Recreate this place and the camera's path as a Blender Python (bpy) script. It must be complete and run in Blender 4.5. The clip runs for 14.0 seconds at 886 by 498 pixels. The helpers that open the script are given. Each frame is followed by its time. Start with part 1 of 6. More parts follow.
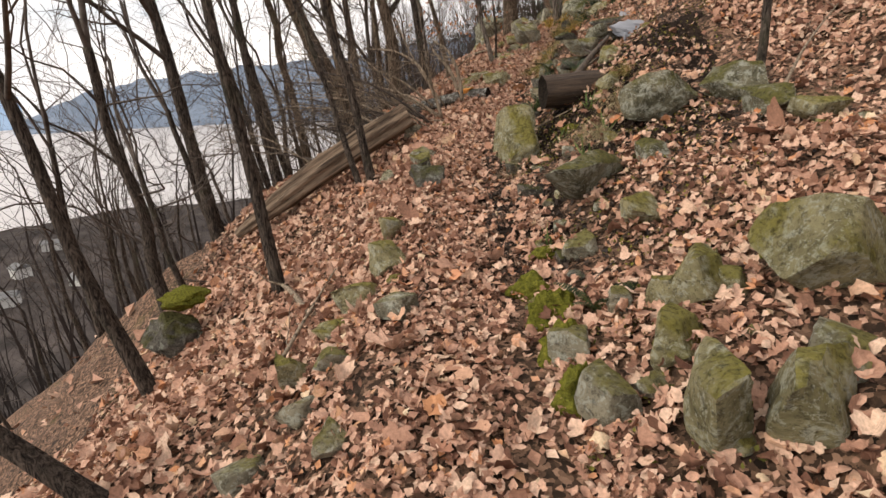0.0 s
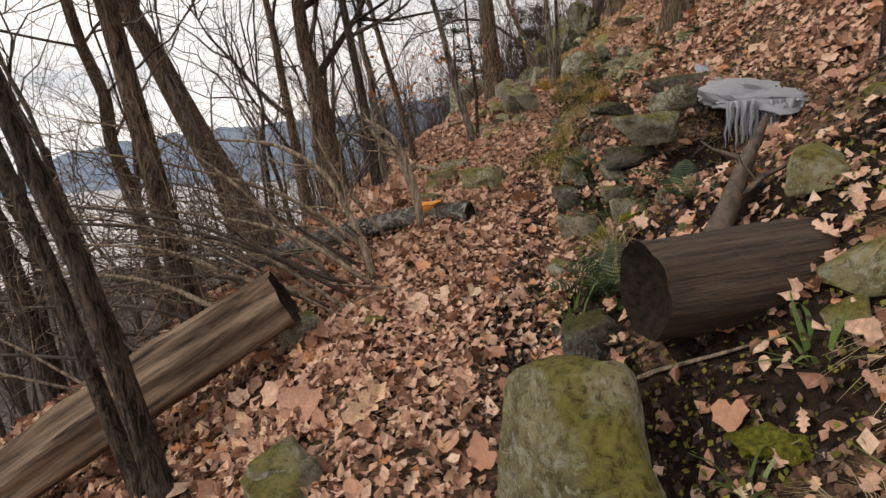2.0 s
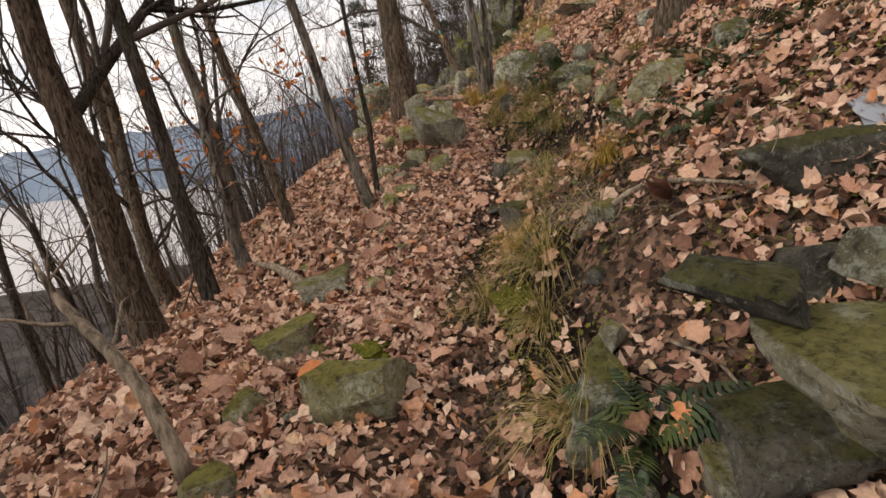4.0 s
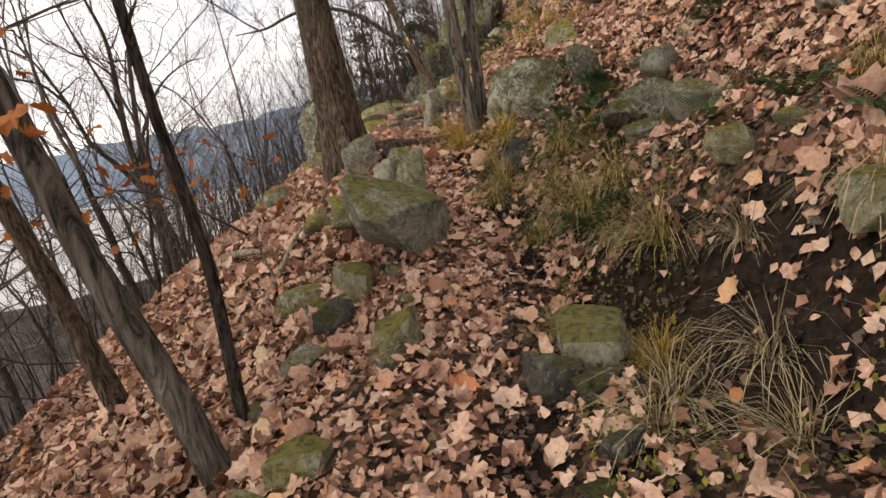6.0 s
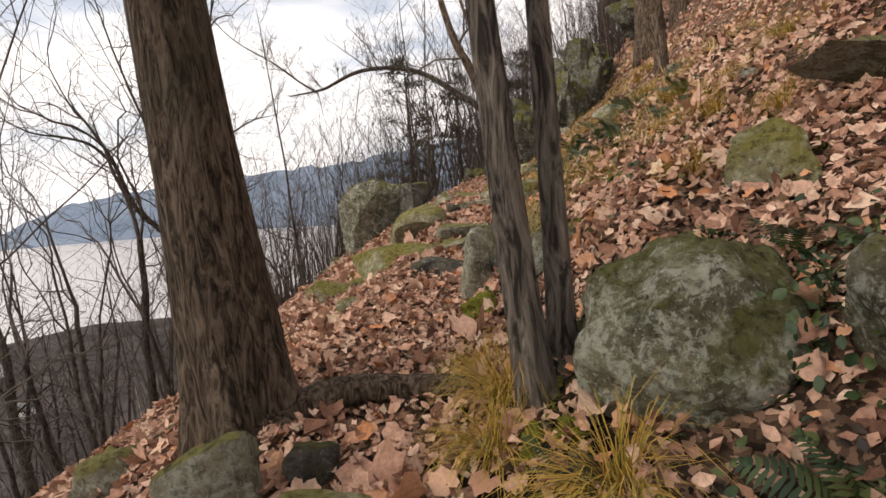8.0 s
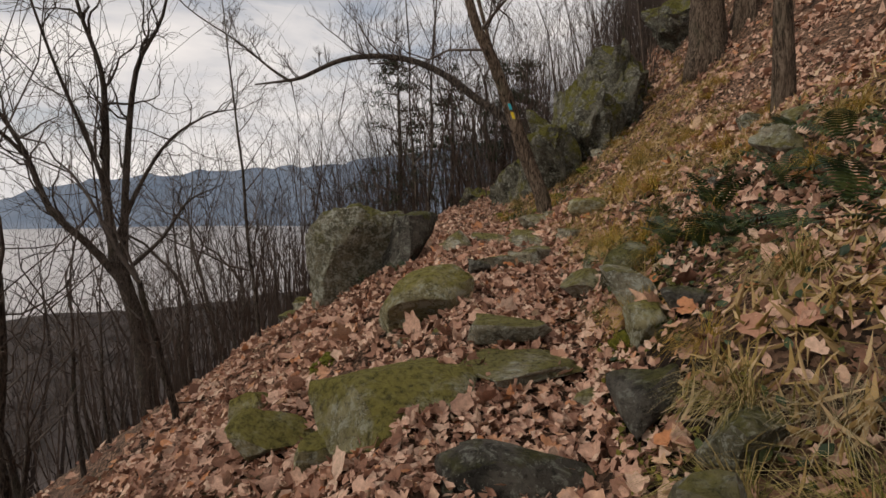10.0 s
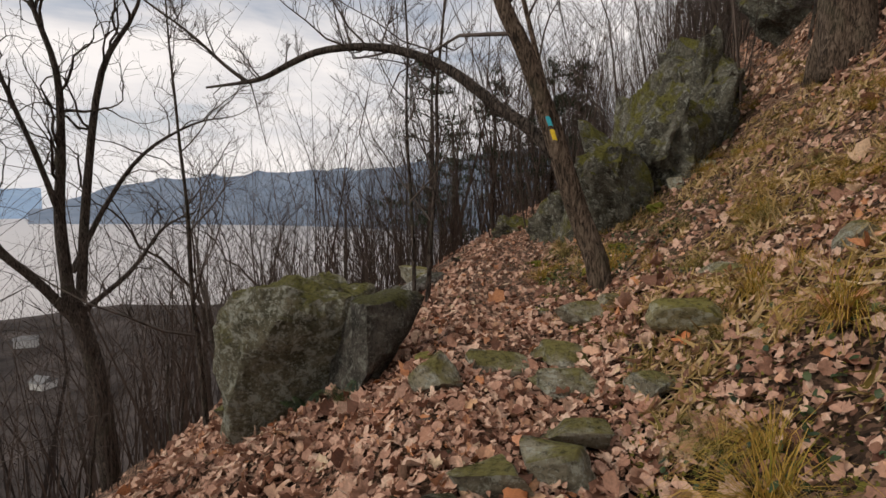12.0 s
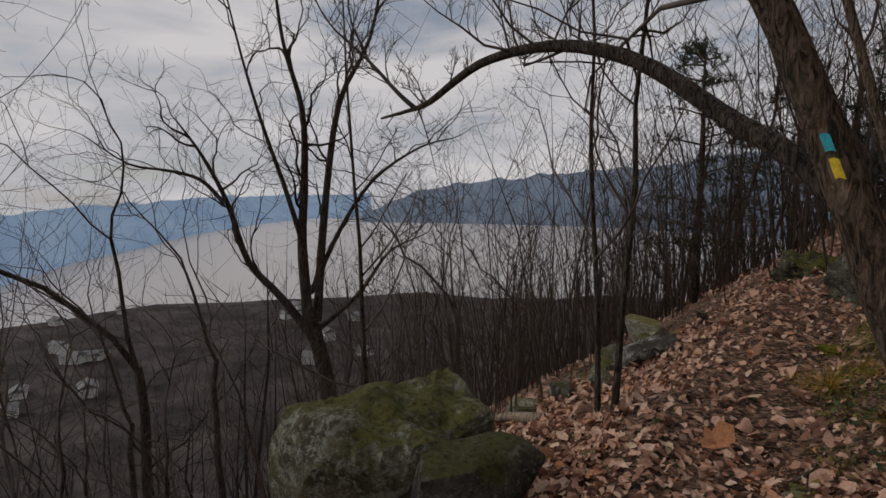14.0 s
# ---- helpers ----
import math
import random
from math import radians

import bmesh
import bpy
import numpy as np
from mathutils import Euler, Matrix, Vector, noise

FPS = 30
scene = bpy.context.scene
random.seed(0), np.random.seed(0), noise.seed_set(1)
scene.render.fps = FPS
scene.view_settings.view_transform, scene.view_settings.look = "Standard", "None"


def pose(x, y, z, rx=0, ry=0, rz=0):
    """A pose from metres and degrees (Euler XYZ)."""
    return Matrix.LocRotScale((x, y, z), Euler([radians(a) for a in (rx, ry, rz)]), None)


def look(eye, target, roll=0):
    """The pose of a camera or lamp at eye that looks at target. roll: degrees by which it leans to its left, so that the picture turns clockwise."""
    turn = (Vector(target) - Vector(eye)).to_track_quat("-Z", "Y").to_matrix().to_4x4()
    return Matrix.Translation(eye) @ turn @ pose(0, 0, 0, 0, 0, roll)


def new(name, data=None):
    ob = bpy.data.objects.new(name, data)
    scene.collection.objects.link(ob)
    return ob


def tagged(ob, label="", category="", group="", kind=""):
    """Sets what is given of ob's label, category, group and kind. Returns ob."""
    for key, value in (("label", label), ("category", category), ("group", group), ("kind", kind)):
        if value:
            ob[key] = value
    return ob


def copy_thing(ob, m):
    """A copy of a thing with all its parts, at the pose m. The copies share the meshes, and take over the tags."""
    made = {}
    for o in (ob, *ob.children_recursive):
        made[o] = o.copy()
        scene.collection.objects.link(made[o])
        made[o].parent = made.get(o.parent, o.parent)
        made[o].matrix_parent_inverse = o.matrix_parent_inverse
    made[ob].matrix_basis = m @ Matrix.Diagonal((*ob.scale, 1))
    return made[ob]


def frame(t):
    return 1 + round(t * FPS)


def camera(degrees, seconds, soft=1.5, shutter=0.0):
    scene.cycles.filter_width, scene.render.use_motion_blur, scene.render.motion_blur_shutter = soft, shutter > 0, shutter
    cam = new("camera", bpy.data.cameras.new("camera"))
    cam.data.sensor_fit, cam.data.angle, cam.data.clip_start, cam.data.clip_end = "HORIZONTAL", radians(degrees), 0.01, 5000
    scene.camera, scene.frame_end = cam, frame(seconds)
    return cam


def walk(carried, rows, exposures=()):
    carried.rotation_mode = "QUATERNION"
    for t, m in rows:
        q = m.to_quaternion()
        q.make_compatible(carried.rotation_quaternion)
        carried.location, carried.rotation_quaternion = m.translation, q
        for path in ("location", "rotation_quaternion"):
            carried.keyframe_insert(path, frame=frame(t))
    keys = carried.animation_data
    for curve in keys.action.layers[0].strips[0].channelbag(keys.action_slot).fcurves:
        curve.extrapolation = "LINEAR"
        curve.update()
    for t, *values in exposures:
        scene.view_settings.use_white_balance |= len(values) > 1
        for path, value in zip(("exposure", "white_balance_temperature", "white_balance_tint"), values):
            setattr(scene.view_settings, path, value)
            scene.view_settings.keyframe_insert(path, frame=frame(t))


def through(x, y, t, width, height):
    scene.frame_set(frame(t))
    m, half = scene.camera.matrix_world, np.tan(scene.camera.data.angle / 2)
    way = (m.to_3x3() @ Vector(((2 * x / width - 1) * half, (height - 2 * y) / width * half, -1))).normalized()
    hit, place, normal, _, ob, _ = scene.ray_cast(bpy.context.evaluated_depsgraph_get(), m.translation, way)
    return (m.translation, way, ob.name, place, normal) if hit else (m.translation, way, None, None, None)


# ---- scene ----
cam = camera(80.0, 14.0, soft=1.5)
PATH = [
    (0, (0.104, -0.186, 1.236), (0.076, 1.723, 0.64), -2.6),
    (0.5, (0.137, 0.969, 1.363), (0.148, 2.925, 0.949), -3.1),
    (1, (0.196, 2.008, 1.48), (0.232, 3.984, 1.175), -3.5),
    (1.5, (0.335, 2.885, 1.527), (0.359, 4.853, 1.169), -3.8),
    (2, (0.405, 3.73, 1.629), (0.46, 5.689, 1.23), -3.2),
    (2.5, (0.485, 4.663, 1.745), (0.628, 6.601, 1.272), -4.1),
    (3, (0.735, 5.535, 1.959), (0.968, 7.474, 1.525), -7.6),
    (3.2, (0.829, 5.822, 2.035), (1.093, 7.758, 1.61), -7.7),
    (5.3, (1.33, 8.419, 2.457), (1.619, 10.34, 1.982), -4.4),
    (5.5, (1.44, 8.797, 2.54), (1.749, 10.717, 2.073), -5.8),
    (6, (1.681, 9.658, 2.658), (2.066, 11.57, 2.217), -7.3),
    (6.5, (1.982, 10.405, 2.827), (2.407, 12.312, 2.403), -7.1),
    (7, (2.297, 11.15, 2.972), (2.701, 13.073, 2.601), -5.8),
    (7.5, (2.526, 11.881, 3.119), (2.8, 13.845, 2.857), -5.5),
    (8, (2.648, 12.442, 3.345), (2.718, 14.427, 3.108), -4.3),
    (8.2, (2.672, 12.624, 3.386), (2.648, 14.61, 3.152), -3.6),
    (9.2, (2.56, 13.85, 3.58), (2.63, 15.84, 3.36), -2.2),
    (10.3, (2.418, 15.097, 3.646), (2.608, 17.079, 3.458), -0.5),
    (10.5, (2.542, 15.343, 3.677), (2.777, 17.322, 3.506), -1.4),
    (11, (2.819, 15.908, 3.843), (3.181, 17.864, 3.643), -1.3),
    (11.5, (3.109, 16.428, 3.901), (3.448, 18.388, 3.688), 0.4),
    (12, (3.047, 17.115, 4.089), (3.019, 19.106, 3.898), 0.7),
    (12.5, (2.945, 17.47, 4.342), (2.388, 19.383, 4.167), 1.6),
    (13, (3.042, 17.751, 4.481), (2.174, 19.544, 4.3), -0.3),
    (13.5, (3.277, 18.194, 4.501), (2.308, 19.933, 4.304), -1.1),
    (14, (3.58, 18.766, 4.5), (2.576, 20.485, 4.306), -0.1),
]
walk(cam, [(t, look(eye, target, roll)) for t, eye, target, roll in PATH],
     exposures=[(0.0, 0.75, 7000, 10), (2.5, 0.5, 7000, 10), (3.2, 0.6, 7000, 10), (5.3, 0.68, 7000, 10), (6.8, 0.78, 7000, 10), (8.2, 0.65, 6900, 10), (10.3, -0.1, 6900, 10), (11.2, -0.08, 6850, 10), (12.0, 0.08, 6800, 10), (12.5, 0.15, 6600, 10), (13.0, -0.25, 6500, 10), (14.0, -0.63, 6500, 10)])


# ---- sky and light: a bright overcast winter day over a river valley ----
def nodes_of(tree, kind, **inputs):
    n = tree.nodes.new(kind)
    for key, value in inputs.items():
        n.inputs[key.replace("_", " ")].default_value = value
    return n


SUN_HIGH, SUN_TURN = radians(32), radians(250)
world = bpy.data.worlds.new("overcast")
world.use_nodes = True
scene.world = world
wt = world.node_tree
wt.nodes.clear()
sky = wt.nodes.new("ShaderNodeTexSky")
sky.sky_type, sky.sun_disc, sky.sun_elevation, sky.sun_rotation = "NISHITA", False, SUN_HIGH, SUN_TURN
coord = wt.nodes.new("ShaderNodeTexCoord")
squash = nodes_of(wt, "ShaderNodeMapping", Scale=(1.2, 1.2, 5.0))
cloud = nodes_of(wt, "ShaderNodeTexNoise", Scale=2.2, Detail=7.0, Roughness=0.55, Distortion=0.3)
ramp = wt.nodes.new("ShaderNodeValToRGB")
ramp.color_ramp.elements[0].position, ramp.color_ramp.elements[0].color = 0.32, (0.58, 0.60, 0.67, 1)
ramp.color_ramp.elements[1].position, ramp.color_ramp.elements[1].color = 0.62, (1.0, 0.965, 0.975, 1)
gap = wt.nodes.new("ShaderNodeValToRGB")
gap.color_ramp.elements[0].position, gap.color_ramp.elements[0].color = 0.30, (0.55, 0.55, 0.55, 1)
gap.color_ramp.elements[1].position, gap.color_ramp.elements[1].color = 0.45, (1, 1, 1, 1)
thin = wt.nodes.new("ShaderNodeBackground")
thick = wt.nodes.new("ShaderNodeBackground")
thin.inputs["Strength"].default_value = 0.11
thick.inputs["Strength"].default_value = 0.92
both = wt.nodes.new("ShaderNodeMixShader")
outw = wt.nodes.new("ShaderNodeOutputWorld")
wt.links.new(coord.outputs["Generated"], squash.inputs["Vector"])
wt.links.new(squash.outputs["Vector"], cloud.inputs["Vector"])
wt.links.new(cloud.outputs["Fac"], ramp.inputs["Fac"])
wt.links.new(cloud.outputs["Fac"], gap.inputs["Fac"])
wt.links.new(sky.outputs["Color"], thin.inputs["Color"])
wt.links.new(ramp.outputs["Color"], thick.inputs["Color"])
wt.links.new(gap.outputs["Color"], both.inputs["Fac"])
wt.links.new(thin.outputs["Background"], both.inputs[1])
wt.links.new(thick.outputs["Background"], both.inputs[2])
wt.links.new(both.outputs["Shader"], outw.inputs["Surface"])

sun = new("sun", bpy.data.lights.new("sun", "SUN"))
sun.data.energy, sun.data.angle, sun.data.color = 1.5, radians(14), (1.0, 0.95, 0.88)
toward = Vector((math.sin(SUN_TURN) * math.cos(SUN_HIGH), math.cos(SUN_TURN) * math.cos(SUN_HIGH), math.sin(SUN_HIGH)))
sun.matrix_world = look(toward * 60, (0, 0, 0))


# ---- lie of the land: the trail, the bank above it and the slope below it ----
TRAIL_Y = [-8, 0, 3.5, 4.5, 6, 7.1, 8, 9.3, 11.3, 12.6, 13.5, 14.2, 15.1, 16.8, 18, 20.2, 22.2, 24.5, 28, 40, 60, 90, 900]
TRAIL_X = [0.1, 0.12, 0.25, 0.3, 0.5, 0.9, 1.05, 1.3, 2.05, 2.55, 2.55, 2.47, 2.45, 2.85, 3.25, 3.5, 3.5, 4.0, 5.0, 8.5, 17, 34, 480]
TRAIL_Z = [-1.4, -0.27, 0.2, 0.38, 0.7, 0.87, 1.07, 1.3, 1.72, 2.05, 2.3, 2.5, 2.56, 2.74, 2.93, 3.15, 3.1, 3.25, 3.6, 4.6, 6, 8, 20]
BANK_Y = [-8, 2.5, 3.5, 4.8, 5.5, 6.4, 7.3, 8.4, 11.4, 13.3, 15.5, 17.5, 20, 24, 40]
BANK_S = [0.45, 0.4, 0.4, 0.42, 0.8, 0.8, 0.55, 0.8, 0.85, 0.6, 0.7, 0.9, 0.5, 0.5, 0.6]
SIDE_Y = [-8, 2.5, 4.1, 5.6, 6.3, 7.2, 8.2, 9.5, 12, 15, 18, 40]
SIDE_S = [1.0, 1.1, 1.26, 1.0, 0.78, 0.5, 0.65, 0.5, 0.8, 1.0, 1.05, 1.0]
LATTICE = np.random.RandomState(7).rand(256, 256)


def vnoise(x, y, seed=0):
    """Smooth noise from -1 to 1, one blob per unit."""
    x, y = np.asarray(x, float) + seed * 17.3, np.asarray(y, float) + seed * 31.7
    i, j = np.floor(x).astype(int), np.floor(y).astype(int)
    u, v = x - i, y - j
    u, v = u * u * (3 - 2 * u), v * v * (3 - 2 * v)
    a, b = LATTICE[i % 256, j % 256], LATTICE[(i + 1) % 256, j % 256]
    c, d = LATTICE[i % 256, (j + 1) % 256], LATTICE[(i + 1) % 256, (j + 1) % 256]
    return 2 * ((a * (1 - u) + b * u) * (1 - v) + (c * (1 - u) + d * u) * v) - 1


def height(x, y):
    """The ground's height at x, y (arrays or numbers)."""
    x, y = np.asarray(x, float), np.asarray(y, float)
    soft = [np.interp(y + o, TRAIL_Y, TRAIL_X) for o in (-0.6, 0, 0.6)]
    d = x - sum(soft) / 3
    z = sum(np.interp(y + o, TRAIL_Y, TRAIL_Z) for o in (-0.4, 0, 0.4)) / 3
    d = d + 0.1 * vnoise(x * 0.9, y * 0.9, 3)
    right = np.maximum(d - 0.33, 0)
    left = np.maximum(-d - 0.4, 0)
    s = np.interp(y, BANK_Y, BANK_S)
    up = s * np.minimum(right, 1.1) + (np.interp(y, [-8, 3, 5, 6.5], [0.4, 0.34, 0.4, 0.58]) + 0.3 * np.clip((y - 21) / 5, 0, 1) * np.clip((90 - y) / 50, 0, 1)) * np.maximum(right - 1.1, 0) + (0.22 + 0.3 * np.clip((y - 20) / 8, 0, 1)) * np.maximum(right - 2.5, 0)
    up = np.where(right > 90, s * 1.1 + 0.58 * 88.9 + 0.25 * (right - 90), up)
    down = np.interp(left, [0, 1.7, 3.2, 60, 150, 200, 500, 540, 5000], [0, 0.86, 1.85, 42, 104, 115, 119, 128, 134])
    down = down * np.where(left < 60, np.interp(y, SIDE_Y, SIDE_S) * np.clip(1 - left / 8, 0, 1) + np.clip(left / 8, 0, 1), 1)
    flat = np.interp(np.hypot(x - 3, y - 18), [150, 200, 680, 730, 5000], [-108, -114, -118.4, -128, -135])
    z = z + up - down
    blend = np.clip((left - 90) / 90, 0, 1)
    z = z * (1 - blend) + flat * blend
    z = z - 0.68 * np.exp(-((x - 2.85) / 0.85) ** 2 - ((y - 6.95) / 0.5) ** 2) - 0.5 * np.exp(-((x - 2.80) / 0.27) ** 2 - ((y - 11.0) / 0.75) ** 2)
    off = np.clip((np.abs(d) - 0.25) / 0.6, 0.12, 1)
    z = z + off * (0.11 * vnoise(x * 1.3, y * 1.3, 1) + 0.055 * vnoise(x * 3.1, y * 3.1, 2)) + 0.014 * vnoise(x * 9, y * 9, 4)
    far = np.clip((np.abs(d) - 8) / 30, 0, 1)
    return z + far * (1.6 * vnoise(x * 0.06, y * 0.06, 5) + 0.5 * vnoise(x * 0.25, y * 0.25, 6))


def slope_normal(x, y, e=0.08):
    gx = (height(x + e, y) - height(x - e, y)) / (2 * e)
    gy = (height(x, y + e) - height(x, y - e)) / (2 * e)
    n = np.stack([-gx, -gy, np.ones_like(gx)], -1)
    return n / np.linalg.norm(n, axis=-1, keepdims=True)


# ---- materials ----
def material(name, rough=0.8, metal=0.0, spec=0.3):
    m = bpy.data.materials.new(name)
    m.use_nodes = True
    t = m.node_tree
    p = t.nodes["Principled BSDF"]
    p.inputs["Roughness"].default_value, p.inputs["Metallic"].default_value = rough, metal
    p.inputs["Specular IOR Level"].default_value = spec
    return m, t, p


def ramp_node(t, stops):
    r = t.nodes.new("ShaderNodeValToRGB")
    e = r.color_ramp.elements
    while len(e) < len(stops):
        e.new(0.5)
    for el, (pos, col) in zip(e, stops):
        el.position, el.color = pos, (*col, 1)
    return r


def noise_node(t, vec, scale, detail=5.0, rough=0.6, distort=0.0):
    n = nodes_of(t, "ShaderNodeTexNoise", Scale=scale, Detail=detail, Roughness=rough, Distortion=distort)
    t.links.new(vec, n.inputs["Vector"])
    return n.outputs["Fac"]


def mix_colour(t, fac, a, b, blend="MIX"):
    m = t.nodes.new("ShaderNodeMix")
    m.data_type, m.blend_type = "RGBA", blend
    for sock, v in ((m.inputs[0], fac), (m.inputs[6], a), (m.inputs[7], b)):
        if isinstance(v, (int, float)):
            sock.default_value = v
        elif isinstance(v, tuple):
            sock.default_value = (*v, 1)
        else:
            t.links.new(v, sock)
    return m.outputs[2]


def bump(t, p, fac, strength, distance):
    b = t.nodes.new("ShaderNodeBump")
    b.inputs["Strength"].default_value, b.inputs["Distance"].default_value = strength, distance
    t.links.new(fac, b.inputs["Height"])
    t.links.new(b.outputs["Normal"], p.inputs["Normal"])
    return b


def place_vec(t, kind="Object", scale=(1, 1, 1), jitter=True):
    """Texture coordinates in metres, shifted for each object."""
    c = t.nodes.new("ShaderNodeTexCoord")
    m = nodes_of(t, "ShaderNodeMapping", Scale=scale)
    t.links.new(c.outputs[kind], m.inputs["Vector"])
    if jitter:
        o = t.nodes.new("ShaderNodeObjectInfo")
        s = t.nodes.new("ShaderNodeVectorMath")
        s.operation = "SCALE"
        s.inputs[0].default_value = (31.0, 17.0, 23.0)
        t.links.new(o.outputs["Random"], s.inputs["Scale"])
        t.links.new(s.outputs["Vector"], m.inputs["Location"])
    return m.outputs["Vector"]


def island(t):
    return t.nodes.new("ShaderNodeNewGeometry").outputs["Random Per Island"]


def soil_material():
    m, t, p = material("wet_soil_and_leaf_crumbs", 0.8, spec=0.15)
    v = place_vec(t, "Object", jitter=False)
    warp = nodes_of(t, "ShaderNodeTexNoise", Scale=30.0, Detail=4.0)
    t.links.new(v, warp.inputs["Vector"])
    bent = t.nodes.new("ShaderNodeVectorMath")
    bent.operation = "MULTIPLY_ADD"
    bent.inputs[1].default_value = (0.05, 0.05, 0.05)
    t.links.new(warp.outputs["Color"], bent.inputs[0])
    t.links.new(v, bent.inputs[2])
    cell = nodes_of(t, "ShaderNodeTexVoronoi", Scale=42.0, Randomness=1.0)
    t.links.new(bent.outputs["Vector"], cell.inputs["Vector"])
    sep = t.nodes.new("ShaderNodeSeparateColor")
    t.links.new(cell.outputs["Color"], sep.inputs["Color"])
    crumbs = ramp_node(t, [(0.0, (0.018, 0.012, 0.008)), (0.35, (0.075, 0.045, 0.029)), (0.72, (0.20, 0.118, 0.077)), (1.0, (0.38, 0.23, 0.155))])
    t.links.new(sep.outputs["Red"], crumbs.inputs["Fac"])
    earth = ramp_node(t, [(0.3, (0.010, 0.007, 0.006)), (0.7, (0.05, 0.035, 0.025))])
    t.links.new(noise_node(t, v, 24, 6, 0.7), earth.inputs["Fac"])
    patch = ramp_node(t, [(0.26, (0, 0, 0)), (0.40, (1, 1, 1))])
    t.links.new(noise_node(t, v, 1.7, 4, 0.6), patch.inputs["Fac"])
    col = mix_colour(t, patch.outputs["Color"], earth.outputs["Color"], crumbs.outputs["Color"])
    moss = ramp_node(t, [(0.60, (0, 0, 0)), (0.72, (0.75, 0.75, 0.75))])
    t.links.new(noise_node(t, v, 0.9, 6, 0.65), moss.inputs["Fac"])
    green = ramp_node(t, [(0.3, (0.035, 0.045, 0.012)), (0.8, (0.12, 0.11, 0.03))])
    t.links.new(noise_node(t, v, 40, 4, 0.7), green.inputs["Fac"])
    col = mix_colour(t, moss.outputs["Color"], col, green.outputs["Color"])
    t.links.new(col, p.inputs["Base Color"])
    bump(t, p, noise_node(t, v, 45, 6, 0.75), 0.9, 0.03)
    return m


def rock_material(name, dark, light, moss, lichen, mossy, lichened):
    m, t, p = material(name, 0.88, spec=0.15)
    v = place_vec(t)
    stone = ramp_node(t, [(0.36, dark), (0.62, light)])
    t.links.new(noise_node(t, v, 5, 9, 0.68, 0.4), stone.inputs["Fac"])
    spots = ramp_node(t, [(0.57 - 0.1 * lichened, (0, 0, 0)), (0.64 - 0.1 * lichened, (0.85, 0.85, 0.85))])
    t.links.new(noise_node(t, v, 13, 6, 0.72, 0.6), spots.inputs["Fac"])
    col = mix_colour(t, spots.outputs["Color"], stone.outputs["Color"], lichen)
    fleck = ramp_node(t, [(0.60 - 0.06 * lichened, (0, 0, 0)), (0.63 - 0.06 * lichened, (0.8, 0.8, 0.8))])
    t.links.new(noise_node(t, v, 46, 7, 0.7, 0.3), fleck.inputs["Fac"])
    col = mix_colour(t, fleck.outputs["Color"], col, lichen)
    geo = t.nodes.new("ShaderNodeNewGeometry")
    sep = t.nodes.new("ShaderNodeSeparateXYZ")
    t.links.new(geo.outputs["Normal"], sep.inputs["Vector"])
    add = t.nodes.new("ShaderNodeMath")
    add.operation = "MULTIPLY_ADD"
    add.inputs[1].default_value, add.inputs[2].default_value = 0.28, 0.0
    t.links.new(sep.outputs["Z"], add.inputs[0])
    more = t.nodes.new("ShaderNodeMath")
    more.operation = "ADD"
    t.links.new(add.outputs[0], more.inputs[0])
    t.links.new(noise_node(t, v, 3.4, 7, 0.66), more.inputs[1])
    grown = ramp_node(t, [(0.72 - 0.25 * mossy, (0, 0, 0)), (0.86 - 0.25 * mossy, (0.92, 0.92, 0.92))])
    t.links.new(more.outputs[0], grown.inputs["Fac"])
    fur = ramp_node(t, [(0.3, tuple(c * 0.45 for c in moss)), (0.75, moss)])
    t.links.new(noise_node(t, v, 34, 5, 0.75), fur.inputs["Fac"])
    col = mix_colour(t, grown.outputs["Color"], col, fur.outputs["Color"])
    pits = ramp_node(t, [(0.38, (0.22, 0.22, 0.22)), (0.5, (1, 1, 1))])
    t.links.new(noise_node(t, v, 34, 8, 0.8, 0.5), pits.inputs["Fac"])
    col = mix_colour(t, 0.8, col, pits.outputs["Color"], "MULTIPLY")
    t.links.new(col, p.inputs["Base Color"])
    bump(t, p, noise_node(t, v, 12, 10, 0.78), 1.0, 0.09)
    return m


def bark_material(name, dark, light, ridge=1.0):
    m, t, p = material(name, 0.9, spec=0.2)
    v = place_vec(t, scale=(1, 1, 0.2))
    furrow = noise_node(t, v, 18 * ridge, 8, 0.68, 1.6)
    r = ramp_node(t, [(0.40, tuple(c * 0.22 for c in dark)), (0.5, dark), (0.62, light)])
    t.links.new(furrow, r.inputs["Fac"])
    v2 = place_vec(t)
    green = ramp_node(t, [(0.55, (0, 0, 0)), (0.75, (0.5, 0.5, 0.5))])
    t.links.new(noise_node(t, v2, 2.2, 4, 0.6), green.inputs["Fac"])
    t.links.new(mix_colour(t, green.outputs["Color"], r.outputs["Color"], (0.10, 0.105, 0.06)), p.inputs["Base Color"])
    bump(t, p, furrow, 1.0, 0.10)
    return m


